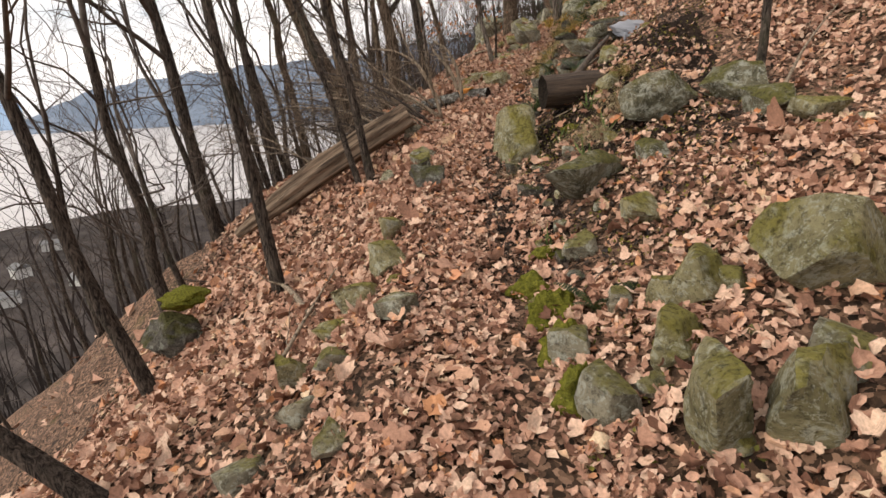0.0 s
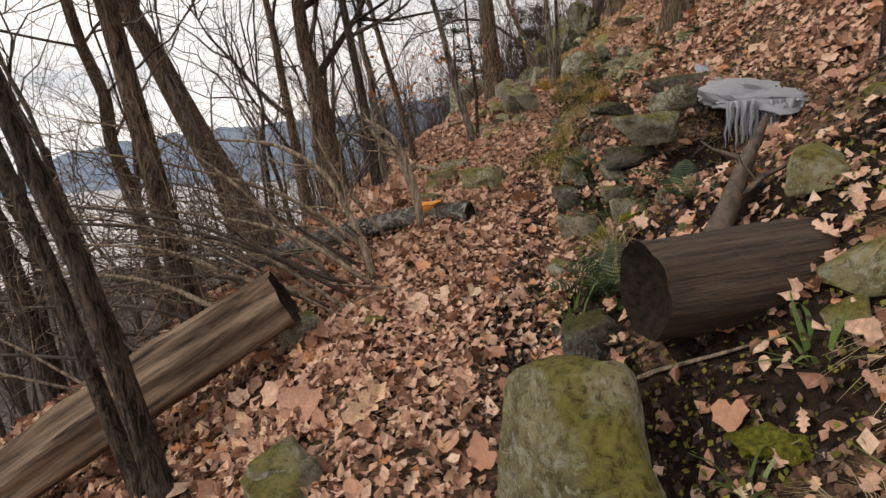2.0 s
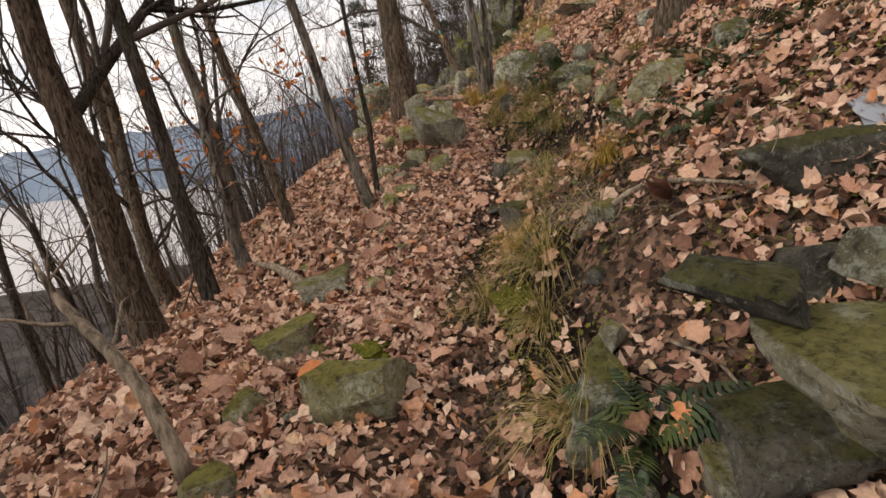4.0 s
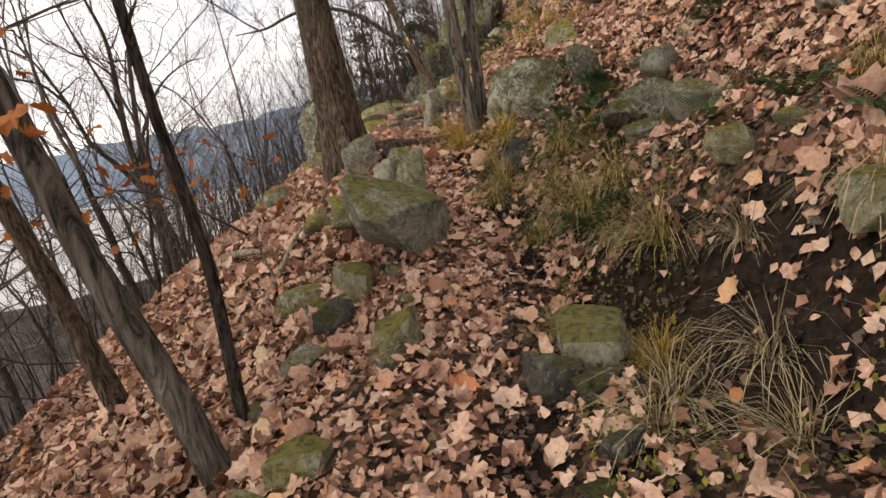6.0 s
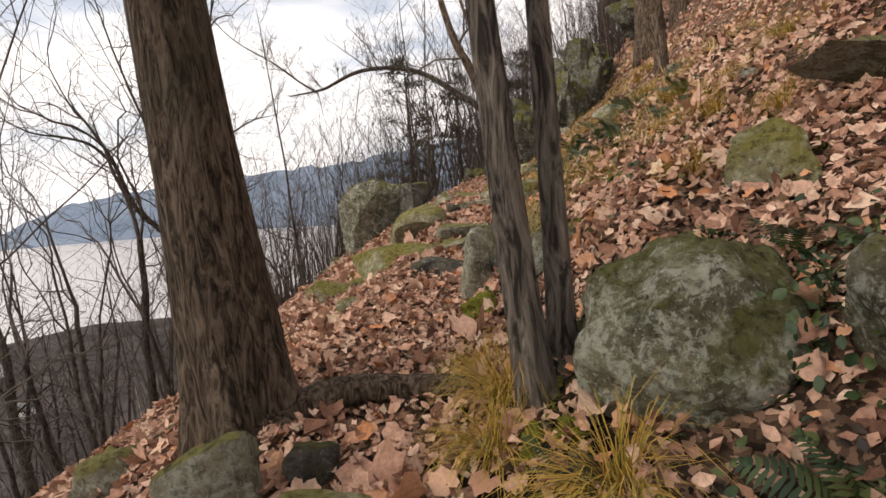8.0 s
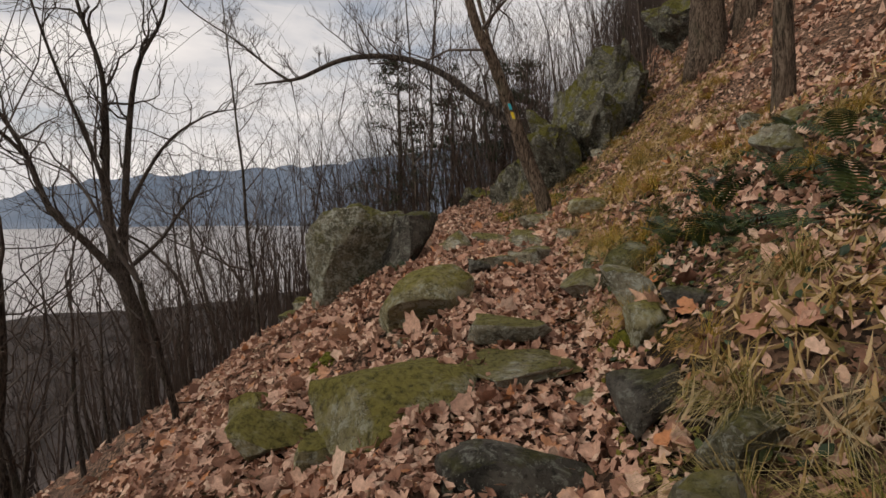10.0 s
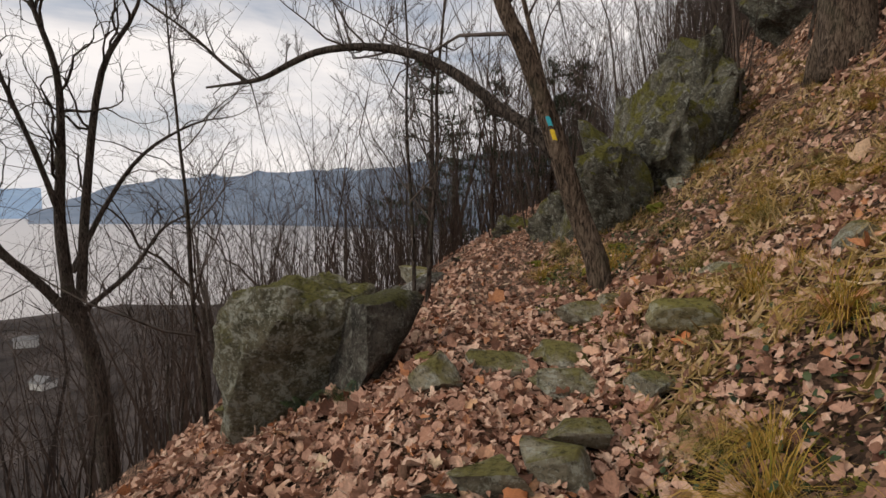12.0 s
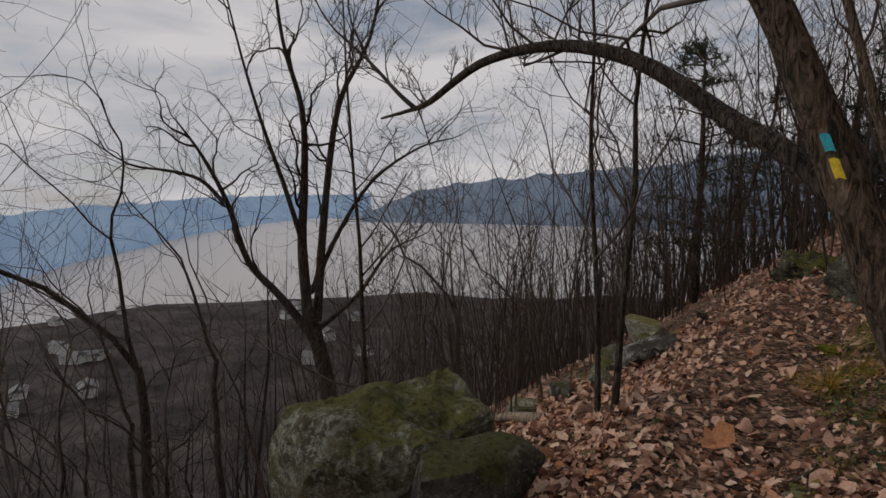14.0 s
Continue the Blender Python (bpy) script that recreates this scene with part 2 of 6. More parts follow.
def island_material(name, stops, rough=0.75, spec=0.25, vein=0.25, through=0.0, grain=60):
    m, t, p = material(name, rough, spec=spec)
    r = ramp_node(t, stops)
    t.links.new(island(t), r.inputs["Fac"])
    v = place_vec(t, jitter=False)
    spot = ramp_node(t, [(0.3, (1 - vein,) * 3), (0.7, (1, 1, 1))])
    t.links.new(noise_node(t, v, grain, 4, 0.65), spot.inputs["Fac"])
    col = mix_colour(t, 1.0, r.outputs["Color"], spot.outputs["Color"], "MULTIPLY")
    t.links.new(col, p.inputs["Base Color"])
    if through:
        tr = t.nodes.new("ShaderNodeBsdfTranslucent")
        t.links.new(col, tr.inputs["Color"])
        mx = t.nodes.new("ShaderNodeMixShader")
        mx.inputs["Fac"].default_value = through
        t.links.new(p.outputs["BSDF"], mx.inputs[1])
        t.links.new(tr.outputs["BSDF"], mx.inputs[2])
        t.links.new(mx.outputs["Shader"], t.nodes["Material Output"].inputs["Surface"])
    return m


def plain(name, a, b, scale=20.0, rough=0.8, spec=0.3, strength=0.4, stretch=(1, 1, 1)):
    m, t, p = material(name, rough, spec=spec)
    v = place_vec(t, scale=stretch)
    f = noise_node(t, v, scale, 6, 0.65)
    r = ramp_node(t, [(0.32, a), (0.7, b)])
    t.links.new(f, r.inputs["Fac"])
    t.links.new(r.outputs["Color"], p.inputs["Base Color"])
    bump(t, p, f, strength, 0.02)
    return m


SOIL = soil_material()
ROCK_MOSSY = rock_material("mossy_sandstone", (0.22, 0.195, 0.10), (0.50, 0.44, 0.25), (0.36, 0.315, 0.075), (0.58, 0.57, 0.43), 0.5, 0.55)
ROCK_GREY = rock_material("grey_sandstone", (0.19, 0.17, 0.12), (0.48, 0.43, 0.31), (0.31, 0.275, 0.08), (0.56, 0.56, 0.46), 0.4, 0.6)
ROCK_GREEN = rock_material("green_boulder_stone", (0.10, 0.095, 0.06), (0.30, 0.27, 0.18), (0.20, 0.185, 0.045), (0.50, 0.50, 0.41), 0.42, 0.65)
ROCK_ROUND = rock_material("lichen_spotted_boulder_stone", (0.12, 0.115, 0.07), (0.34, 0.31, 0.20), (0.17, 0.165, 0.045), (0.62, 0.62, 0.50), 0.5, 0.8)
ROCK_DARK = rock_material("damp_dark_stone", (0.05, 0.046, 0.038), (0.19, 0.17, 0.14), (0.14, 0.135, 0.04), (0.3, 0.3, 0.25), 0.35, 0.3)
ROCK_CRAG = rock_material("mossy_crag_stone", (0.05, 0.047, 0.036), (0.20, 0.185, 0.14), (0.20, 0.185, 0.035), (0.36, 0.36, 0.3), 0.75, 0.35)
MOSS = plain("bright_moss", (0.045, 0.05, 0.008), (0.20, 0.19, 0.03), 60, 0.95, 0.1, 1.0)
BARK = bark_material("ridged_brown_bark", (0.15, 0.105, 0.072), (0.30, 0.225, 0.165), 1.7)
BARK_DARK = bark_material("dark_wet_bark", (0.085, 0.066, 0.053), (0.19, 0.15, 0.12), 2.0)
BARK_GREY = bark_material("smooth_grey_bark", (0.20, 0.165, 0.135), (0.34, 0.285, 0.235), 1.0)
TWIG = plain("dark_twig_bark", (0.05, 0.04, 0.034), (0.14, 0.115, 0.098), 8, 0.9, 0.15, 0.2)
DEAD = plain("weathered_dead_wood", (0.045, 0.032, 0.023), (0.42, 0.33, 0.24), 38, 0.9, 0.2, 1.0, (1, 1, 0.07))
LOG_WOOD = plain("split_brown_log_wood", (0.018, 0.012, 0.009), (0.28, 0.20, 0.14), 30, 0.9, 0.2, 1.0, (1, 1, 0.05))
OLD_WOOD = plain("dark_grained_log_wood", (0.007, 0.005, 0.004), (0.10, 0.066, 0.044), 40, 0.75, 0.3, 1.0, (1, 1, 0.06))
WET_WOOD = plain("black_sodden_wood", (0.012, 0.009, 0.007), (0.13, 0.09, 0.06), 26, 0.6, 0.4, 0.8, (1, 1, 0.15))
HOLLOW = plain("rotten_log_end", (0.006, 0.005, 0.004), (0.035, 0.026, 0.02), 30, 0.95, 0.1, 0.8)
RAW_WOOD = plain("fresh_orange_wood", (0.45, 0.16, 0.03), (0.80, 0.36, 0.09), 40, 0.7, 0.3, 0.6, (1, 1, 0.2))
BIRCH = rock_material("lichened_birch_bark", (0.06, 0.052, 0.045), (0.24, 0.22, 0.19), (0.08, 0.075, 0.05), (0.5, 0.5, 0.46), 0.1, 0.6)
LEAF = island_material("dry_fallen_leaves", [(0.0, (0.13, 0.06, 0.04)), (0.12, (0.32, 0.165, 0.11)), (0.38, (0.55, 0.315, 0.22)), (0.66, (0.72, 0.46, 0.335)), (0.87, (0.76, 0.54, 0.40)), (0.965, (0.60, 0.26, 0.12)), (1.0, (0.78, 0.61, 0.42))], 0.7, 0.12, 0.45, 0.12)
OAK_LEAF = island_material("clinging_orange_leaves", [(0.0, (0.36, 0.11, 0.025)), (1.0, (0.62, 0.22, 0.05))], 0.6, 0.3, 0.3, 0.35)
GRASS = island_material("tawny_sedge", [(0.0, (0.10, 0.11, 0.025)), (0.3, (0.24, 0.20, 0.055)), (0.6, (0.40, 0.29, 0.10)), (1.0, (0.52, 0.40, 0.19))], 0.7, 0.25, 0.2, 0.2)
STRAW = island_material("bleached_straw", [(0.0, (0.26, 0.20, 0.11)), (0.5, (0.42, 0.34, 0.20)), (1.0, (0.55, 0.46, 0.29))], 0.75, 0.2, 0.2, 0.2)
GOLD = island_material("golden_sedge", [(0.0, (0.20, 0.18, 0.02)), (0.4, (0.42, 0.27, 0.05)), (1.0, (0.56, 0.34, 0.08))], 0.7, 0.25, 0.2, 0.2)
WET_LEAF = island_material("wet_dark_leaf_scraps", [(0.0, (0.012, 0.008, 0.006)), (0.5, (0.05, 0.03, 0.02)), (0.85, (0.11, 0.065, 0.042)), (1.0, (0.22, 0.13, 0.085))], 0.6, 0.3, 0.3)
GRASS_BED = island_material("matted_tawny_grass", [(0.0, (0.17, 0.14, 0.035)), (0.3, (0.36, 0.24, 0.085)), (0.7, (0.52, 0.35, 0.16)), (1.0, (0.62, 0.46, 0.27))], 0.75, 0.2, 0.2, 0.2)
FERN = island_material("dark_green_fern", [(0.0, (0.015, 0.032, 0.012)), (0.6, (0.04, 0.07, 0.022)), (1.0, (0.09, 0.11, 0.03))], 0.55, 0.4, 0.2, 0.2)
BLADE = island_material("fresh_green_leaf", [(0.0, (0.07, 0.13, 0.03)), (1.0, (0.20, 0.26, 0.08))], 0.5, 0.4, 0.2, 0.2)
CARPET = island_material("low_olive_moss_leaves", [(0.0, (0.05, 0.05, 0.012)), (0.35, (0.12, 0.115, 0.025)), (0.7, (0.18, 0.16, 0.035)), (1.0, (0.25, 0.22, 0.045))], 0.8, 0.15, 0.3, 0.15)
NEEDLE = island_material("dull_pine_needles", [(0.0, (0.016, 0.028, 0.014)), (1.0, (0.05, 0.07, 0.035))], 0.7, 0.2, 0.1, 0.1)
PAINT_TEAL = plain("teal_trail_paint", (0.02, 0.30, 0.36), (0.05, 0.48, 0.55), 60, 0.6, 0.3, 0.5)
PAINT_YELLOW = plain("yellow_trail_paint", (0.55, 0.38, 0.02), (0.85, 0.62, 0.04), 60, 0.6, 0.3, 0.5)
ICE, _t, _p = material("clear_blueish_ice", 0.3, spec=0.5)
_p.inputs["Base Color"].default_value = (0.42, 0.44, 0.49, 1)
_p.inputs["Transmission Weight"].default_value = 0.45
_p.inputs["IOR"].default_value = 1.31
bump(_t, _p, noise_node(_t, place_vec(_t, scale=(1, 1, 0.4)), 14, 5, 0.6), 0.6, 0.02)
RIVER, _t, _p = material("grey_river", 0.3, spec=0.5)
_p.inputs["Base Color"].default_value = (0.42, 0.39, 0.375, 1)
bump(_t, _p, noise_node(_t, place_vec(_t, scale=(1, 1, 1)), 0.4, 5, 0.7), 0.15, 0.3)
# Bare woodland tone, darkened to take in the shade of dense trees.
SHADED_CANOPY = plain("bare_woodland_with_tree_shade", (0.014, 0.012, 0.011), (0.09, 0.074, 0.068), 0.035, 0.95, 0.1, 1.0)
# Black wet soil colour that also stands in for shade in hollows.
MUD_AND_SHADE = plain("black_soil_and_shade", (0.007, 0.005, 0.004), (0.04, 0.027, 0.02), 26, 0.95, 0.06, 1.0)
PALE_WALL = plain("pale_far_wall", (0.5, 0.49, 0.47), (0.62, 0.61, 0.58), 0.4)
GREY_ROOF = plain("grey_far_roof", (0.12, 0.12, 0.12), (0.2, 0.2, 0.2), 0.4)
THICKET = plain("dark_brush_stems", (0.045, 0.035, 0.029), (0.14, 0.105, 0.085), 3, 0.9, 0.1, 0.0)
FAR_WOOD = plain("far_bare_woodland", (0.028, 0.023, 0.021), (0.07, 0.057, 0.052), 0.05, 0.95, 0.1, 0.0)


def haze_glow_material(name, low, high, glow):
    """Distant ridges, with the blue haze of miles of air put in as glow."""
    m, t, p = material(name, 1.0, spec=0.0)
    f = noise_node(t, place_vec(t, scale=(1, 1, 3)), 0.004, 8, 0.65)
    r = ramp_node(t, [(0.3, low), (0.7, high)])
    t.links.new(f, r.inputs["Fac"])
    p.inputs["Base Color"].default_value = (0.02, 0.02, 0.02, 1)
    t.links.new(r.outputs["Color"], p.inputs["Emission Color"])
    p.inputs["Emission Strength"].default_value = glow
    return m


RIDGE_FAR = haze_glow_material("far_ridge_painted_haze", (0.20, 0.30, 0.46), (0.32, 0.42, 0.56), 0.9)
RIDGE_NEAR = haze_glow_material("nearer_ridge_painted_haze", (0.13, 0.17, 0.24), (0.22, 0.26, 0.33), 0.9)


# ---- builders ----
RNG = np.random.RandomState(11)


def spread(a, b, step, far_a, far_b):
    """Even lines from a to b, then ever wider ones out to far_a and far_b."""
    lines = list(np.arange(a, b, step))
    p, w = a, step
    while p > far_a:
        w *= 1.17
        p -= w
        lines.insert(0, p)
    p, w = lines[-1], step
    while p < far_b:
        w *= 1.17
        p += w
        lines.append(p)
    return np.array(lines)


def mesh_from(name, verts, faces, mat=None, smooth=True):
    me = bpy.data.meshes.new(name)
    me.from_pydata(np.asarray(verts, float).tolist(), [], faces if isinstance(faces, list) else np.asarray(faces).tolist())
    if smooth:
        me.polygons.foreach_set("use_smooth", np.ones(len(me.polygons), bool))
    if mat:
        me.materials.append(mat)
    return me


def part(name, me, parent, label="", at=None, kind=""):
    ob = new(name, me)
    ob.parent = parent
    if at is not None:
        ob.matrix_basis = at
    return tagged(ob, label, kind=kind)


def thing(name, x, y, z, label, category, group="", turn=0.0, kind=""):
    e = new(name)
    e.matrix_basis = pose(x, y, z, 0, 0, turn)
    return tagged(e, label, category, group, kind)


def sheet(name, xs, ys, f, mat):
    X, Y = np.meshgrid(xs, ys, indexing="ij")
    nx, ny = X.shape
    i = np.arange(nx * ny).reshape(nx, ny)
    quads = np.stack([i[:-1, :-1], i[1:, :-1], i[1:, 1:], i[:-1, 1:]], -1).reshape(-1, 4)
    return new(name, mesh_from(name, np.stack([X, Y, f(X, Y)], -1).reshape(-1, 3), quads, mat))


class Tubes:
    """Gathers tapered tubes into one mesh."""

    def __init__(self):
        self.v, self.f, self.n = [], [], 0

    def add(self, pts, radii, sides, knobs=0.0, cap=True, rng=RNG):
        pts, radii = np.asarray(pts, float), np.asarray(radii, float)
        way = np.gradient(pts, axis=0)
        way /= np.linalg.norm(way, axis=1, keepdims=True) + 1e-9
        ref = np.array([1.0, 0, 0]) if abs(way[0][0]) < 0.8 else np.array([0, 1.0, 0])
        a = np.arange(sides) * 2 * np.pi / sides
        rings = []
        for k in range(len(pts)):
            u = ref - way[k] * ref.dot(way[k])
            u /= np.linalg.norm(u) + 1e-9
            w = np.cross(way[k], u)
            ref = u
            r = radii[k] * (1 + knobs * (rng.rand(sides) - 0.5)) if knobs else np.full(sides, radii[k])
            rings.append(pts[k] + (np.cos(a) * r)[:, None] * u + (np.sin(a) * r)[:, None] * w)
        base = self.n
        self.v.append(np.concatenate(rings))
        for k in range(len(pts) - 1):
            for s in range(sides):
                s2 = (s + 1) % sides
                self.f.append([base + k * sides + s, base + k * sides + s2, base + (k + 1) * sides + s2, base + (k + 1) * sides + s])
        if cap:
            self.f.append([base + s for s in range(sides)][::-1])
            self.f.append([base + (len(pts) - 1) * sides + s for s in range(sides)])
        self.n += len(pts) * sides

    def mesh(self, name, mat):
        return mesh_from(name, np.concatenate(self.v), self.f, mat)


def bend(points, steps=5):
    """A smooth line through a few points."""
    p = np.asarray(points, float)
    if len(p) < 3:
        return np.linspace(p[0], p[-1], steps + 1)
    q = np.vstack([2 * p[0] - p[1], p, 2 * p[-1] - p[-2]])
    out = []
    for k in range(1, len(q) - 2):
        for s in np.arange(steps) / steps:
            a, b, c, d = q[k - 1], q[k], q[k + 1], q[k + 2]
            out.append(0.5 * (2 * b + (c - a) * s + (2 * a - 5 * b + 4 * c - d) * s * s + (3 * b - a - 3 * c + d) * s ** 3))
    return np.array(out + [p[-1]])


def branchlets(tubes, rng, pts, r0, depth, density, length, up=0.35):
    """Side shoots along a limb, and shoots on those."""
    n = max(1, int(density * (1 if depth > 1 else 1.3)))
    for _ in range(n):
        s = 0.2 + 0.8 * rng.rand()
        k = min(int(s * (len(pts) - 1)), len(pts) - 2)
        p = pts[k] + (pts[k + 1] - pts[k]) * rng.rand()
        along = pts[k + 1] - pts[k]
        along = along / (np.linalg.norm(along) + 1e-9)
        side = rng.normal(size=3)
        side -= along * side.dot(along)
        side /= np.linalg.norm(side) + 1e-9
        d = along * (0.35 + 0.5 * rng.rand()) + side * (0.6 + 0.5 * rng.rand()) + np.array([0, 0, up * rng.rand()])
        d /= np.linalg.norm(d)
        L = length * (0.45 + 0.8 * rng.rand()) * (1.15 - 0.6 * s)
        q, steps = [p], 4 if depth > 1 else 3
        for j in range(steps):
            d = d + rng.normal(size=3) * 0.24 + np.array([0, 0, up * 0.25])
            d /= np.linalg.norm(d)
            q.append(q[-1] + d * L / steps)
        q = np.array(q)
        r = max(0.0022, r0 * (0.42 + 0.2 * rng.rand()) * (1 - 0.5 * s))
        tubes.add(q, np.linspace(r, max(0.0014, r * 0.3), len(q)), 4 if depth > 1 else 3, cap=False)
        if depth > 1:
            branchlets(tubes, rng, q, r, depth - 1, density * 0.55, L * 0.5, up)


def grown_tree(name, seed, tall, r0, limbs, lean=(0, 0), bark=None, label="", depth=3, first=0.35, twigs=7, kink=0.05, flare=1.5, sides=10, spread_out=0.38, group="bare woodland trees"):
    """A bare tree: a tapered trunk, limbs and many fine twigs. It stands at the origin until it is moved."""
    rng = np.random.RandomState(seed)
    e = thing(name, 0, 0, 0, label, "tree", group)
    n = 11
    s = np.linspace(0, 1, n)
    x = lean[0] * tall * s + np.cumsum(rng.normal(size=n)) * kink * 0.35
    y = lean[1] * tall * s + np.cumsum(rng.normal(size=n)) * kink * 0.35
    pts = np.stack([x - x[0], y - y[0], s * tall - 0.35], -1)
    stout = sides >= 14
    pts = bend(pts, 7 if stout else 2)
    t = np.linspace(0, 1, len(pts))
    rad = r0 * (1 - 0.86 * t) * (1 + (flare - 1) * np.exp(-t * tall / (3.2 * r0 + 0.05) * 0.55))
    tr = Tubes()
    tr.add(pts, rad, 48 if stout else sides, 0.0 if stout else 0.10, rng=rng)
    if stout:
        v = tr.v[0].reshape(len(pts), 48, 3)
        a, h = np.meshgrid(np.arange(48) * 24 / 48, pts[:, 2])
        deep = np.abs(vnoise(a, h * 1.4 + 0.3 * a, seed)) * 0.11 + 0.05 * vnoise(a * 0.25, h * 0.9, seed + 1)
        roots = 0.22 * np.exp(-np.maximum(h, 0) / 0.22) * np.sin(a * 2 * np.pi / 24 * 5 + seed)
        tr.v[0] = (pts[:, None] + (v - pts[:, None]) * (0.95 + deep + roots)[..., None]).reshape(-1, 3)
    part("trunk", tr.mesh("trunk", bark or BARK_DARK), e)
    cr = Tubes()
    for k in range(limbs):
        f = first + (0.97 - first) * (k + rng.rand()) / limbs
        i = int(f * (len(pts) - 1))
        a = rng.rand() * 2 * np.pi
        d = np.array([math.cos(a), math.sin(a), 0.55 + 0.7 * rng.rand()])
        d /= np.linalg.norm(d)
        L = tall * spread_out * (0.5 + 0.7 * rng.rand()) * (1.25 - f)
        q = [pts[i]]
        for j in range(6):
            d = d + rng.normal(size=3) * 0.16 + np.array([0, 0, 0.07])
            d /= np.linalg.norm(d)
            q.append(q[-1] + d * L / 6)
        q = np.array(q)
        r = rad[i] * (0.4 + 0.25 * rng.rand())
        cr.add(q, np.linspace(r, 0.004, 7), 6, cap=False)
        branchlets(cr, rng, q, r, depth - 1, twigs, L * 0.5)
    part("crown", cr.mesh("crown", TWIG if r0 < 0.11 else BARK_DARK), e, kind="stuff")
    return e


def forks(tubes, rng, p, d, length, r, depth, up=0.16):
    """A crooked limb that forks again and again into fine twigs."""
    n = 4 if depth > 1 else 3
    pts = [p]
    for _ in range(n):
        d = d + rng.normal(size=3) * (0.20 if depth > 3 else 0.30) + np.array([0, 0, up * 0.4])
        d = d / np.linalg.norm(d)
        pts.append(pts[-1] + d * length / n)
    pts = np.array(pts)
    tubes.add(pts, np.linspace(r, max(0.0022, r * 0.62), n + 1), 5 if r > 0.03 else 3, cap=False)
    if depth == 0:
        return
    for k in range(2 + (rng.rand() < 0.12)):
        side = rng.normal(size=3)
        side -= d * side.dot(d)
        side /= np.linalg.norm(side) + 1e-9
        spread_by = 0.35 + 0.45 * rng.rand() if k else 0.15 + 0.3 * rng.rand()
        q = d + side * spread_by + np.array([0, 0, up])
        forks(tubes, rng, pts[-1], q / np.linalg.norm(q), length * (0.62 + 0.26 * rng.rand()), r * (0.6 if k == 0 else 0.46), depth - 1, up)
    for _ in range(1 if depth > 1 else rng.rand() < 0.6):
        k = rng.randint(1, n)
        side = rng.normal(size=3)
        q = d * 0.5 + side / np.linalg.norm(side) + np.array([0, 0, up])
        forks(tubes, rng, pts[k], q / np.linalg.norm(q), length * (0.45 + 0.3 * rng.rand()), max(0.0025, r * 0.34), max(0, min(depth - 2, 1)), up)


def forked_tree(seed, tall, r0, lean, bark, label, bole=0.4, depth=4, up=0.16, group="bare woodland trees"):
    """A bare hardwood: a bent bole with a few low shoots, then forks upon forks."""
    rng = np.random.RandomState(seed)
    e = thing("tree", 0, 0, 0, label, "tree", group)
    n = 9
    s = np.linspace(0, 1, n)
    H = tall * bole
    wob = np.cumsum(rng.normal(size=(n, 2)), axis=0) * 0.035 * H / 3
    line = bend(np.stack([lean[0] * H * s + wob[:, 0] - wob[0, 0], lean[1] * H * s + wob[:, 1] - wob[0, 1], s * (H + 0.3) - 0.3], -1), 2)
    rad = r0 * (1 - 0.35 * np.linspace(0, 1, len(line))) * (1 + 0.6 * np.exp(-np.linspace(0, H, len(line)) / (3 * r0 + 0.05)))
    t = Tubes()
    t.add(line, rad, 10 if r0 > 0.05 else 7, 0.10, rng=rng)
    part("trunk", t.mesh("trunk", bark), e)
    c = Tubes()
    top = line[-1] - line[-3]
    top /= np.linalg.norm(top)
    for k in range(2 + (rng.rand() < 0.6)):
        side = rng.normal(size=3) * [1, 1, 0.2]
        q = top + side / np.linalg.norm(side) * (0.2 + 0.4 * rng.rand()) + np.array([0, 0, 0.2])
        forks(c, rng, line[-1] - top * 0.05, q / np.linalg.norm(q), tall * (1 - bole) * (0.30 + 0.1 * rng.rand()), rad[-1] * (0.8 if k == 0 else 0.6), depth, up)
    for k in range(5):
        i = int((0.3 + 0.65 * rng.rand()) * (len(line) - 1))
        a = rng.rand() * 6.28
        q = np.array([math.cos(a), math.sin(a), 0.25 + 0.5 * rng.rand()])
        forks(c, rng, line[i], q / np.linalg.norm(q), tall * (0.07 + 0.08 * rng.rand()), rad[i] * 0.3, 2, up * 0.6)
    part("crown", c.mesh("crown", bark if r0 > 0.09 else TWIG), e, kind="stuff")
    return e


def stand(e, x, y, turn=0.0, size=1.0, tilt=(0, 0), sink=0.0):
    return pose(x, y, float(height(x, y)) - sink, tilt[0], tilt[1], turn) @ Matrix.Scale(size, 4)


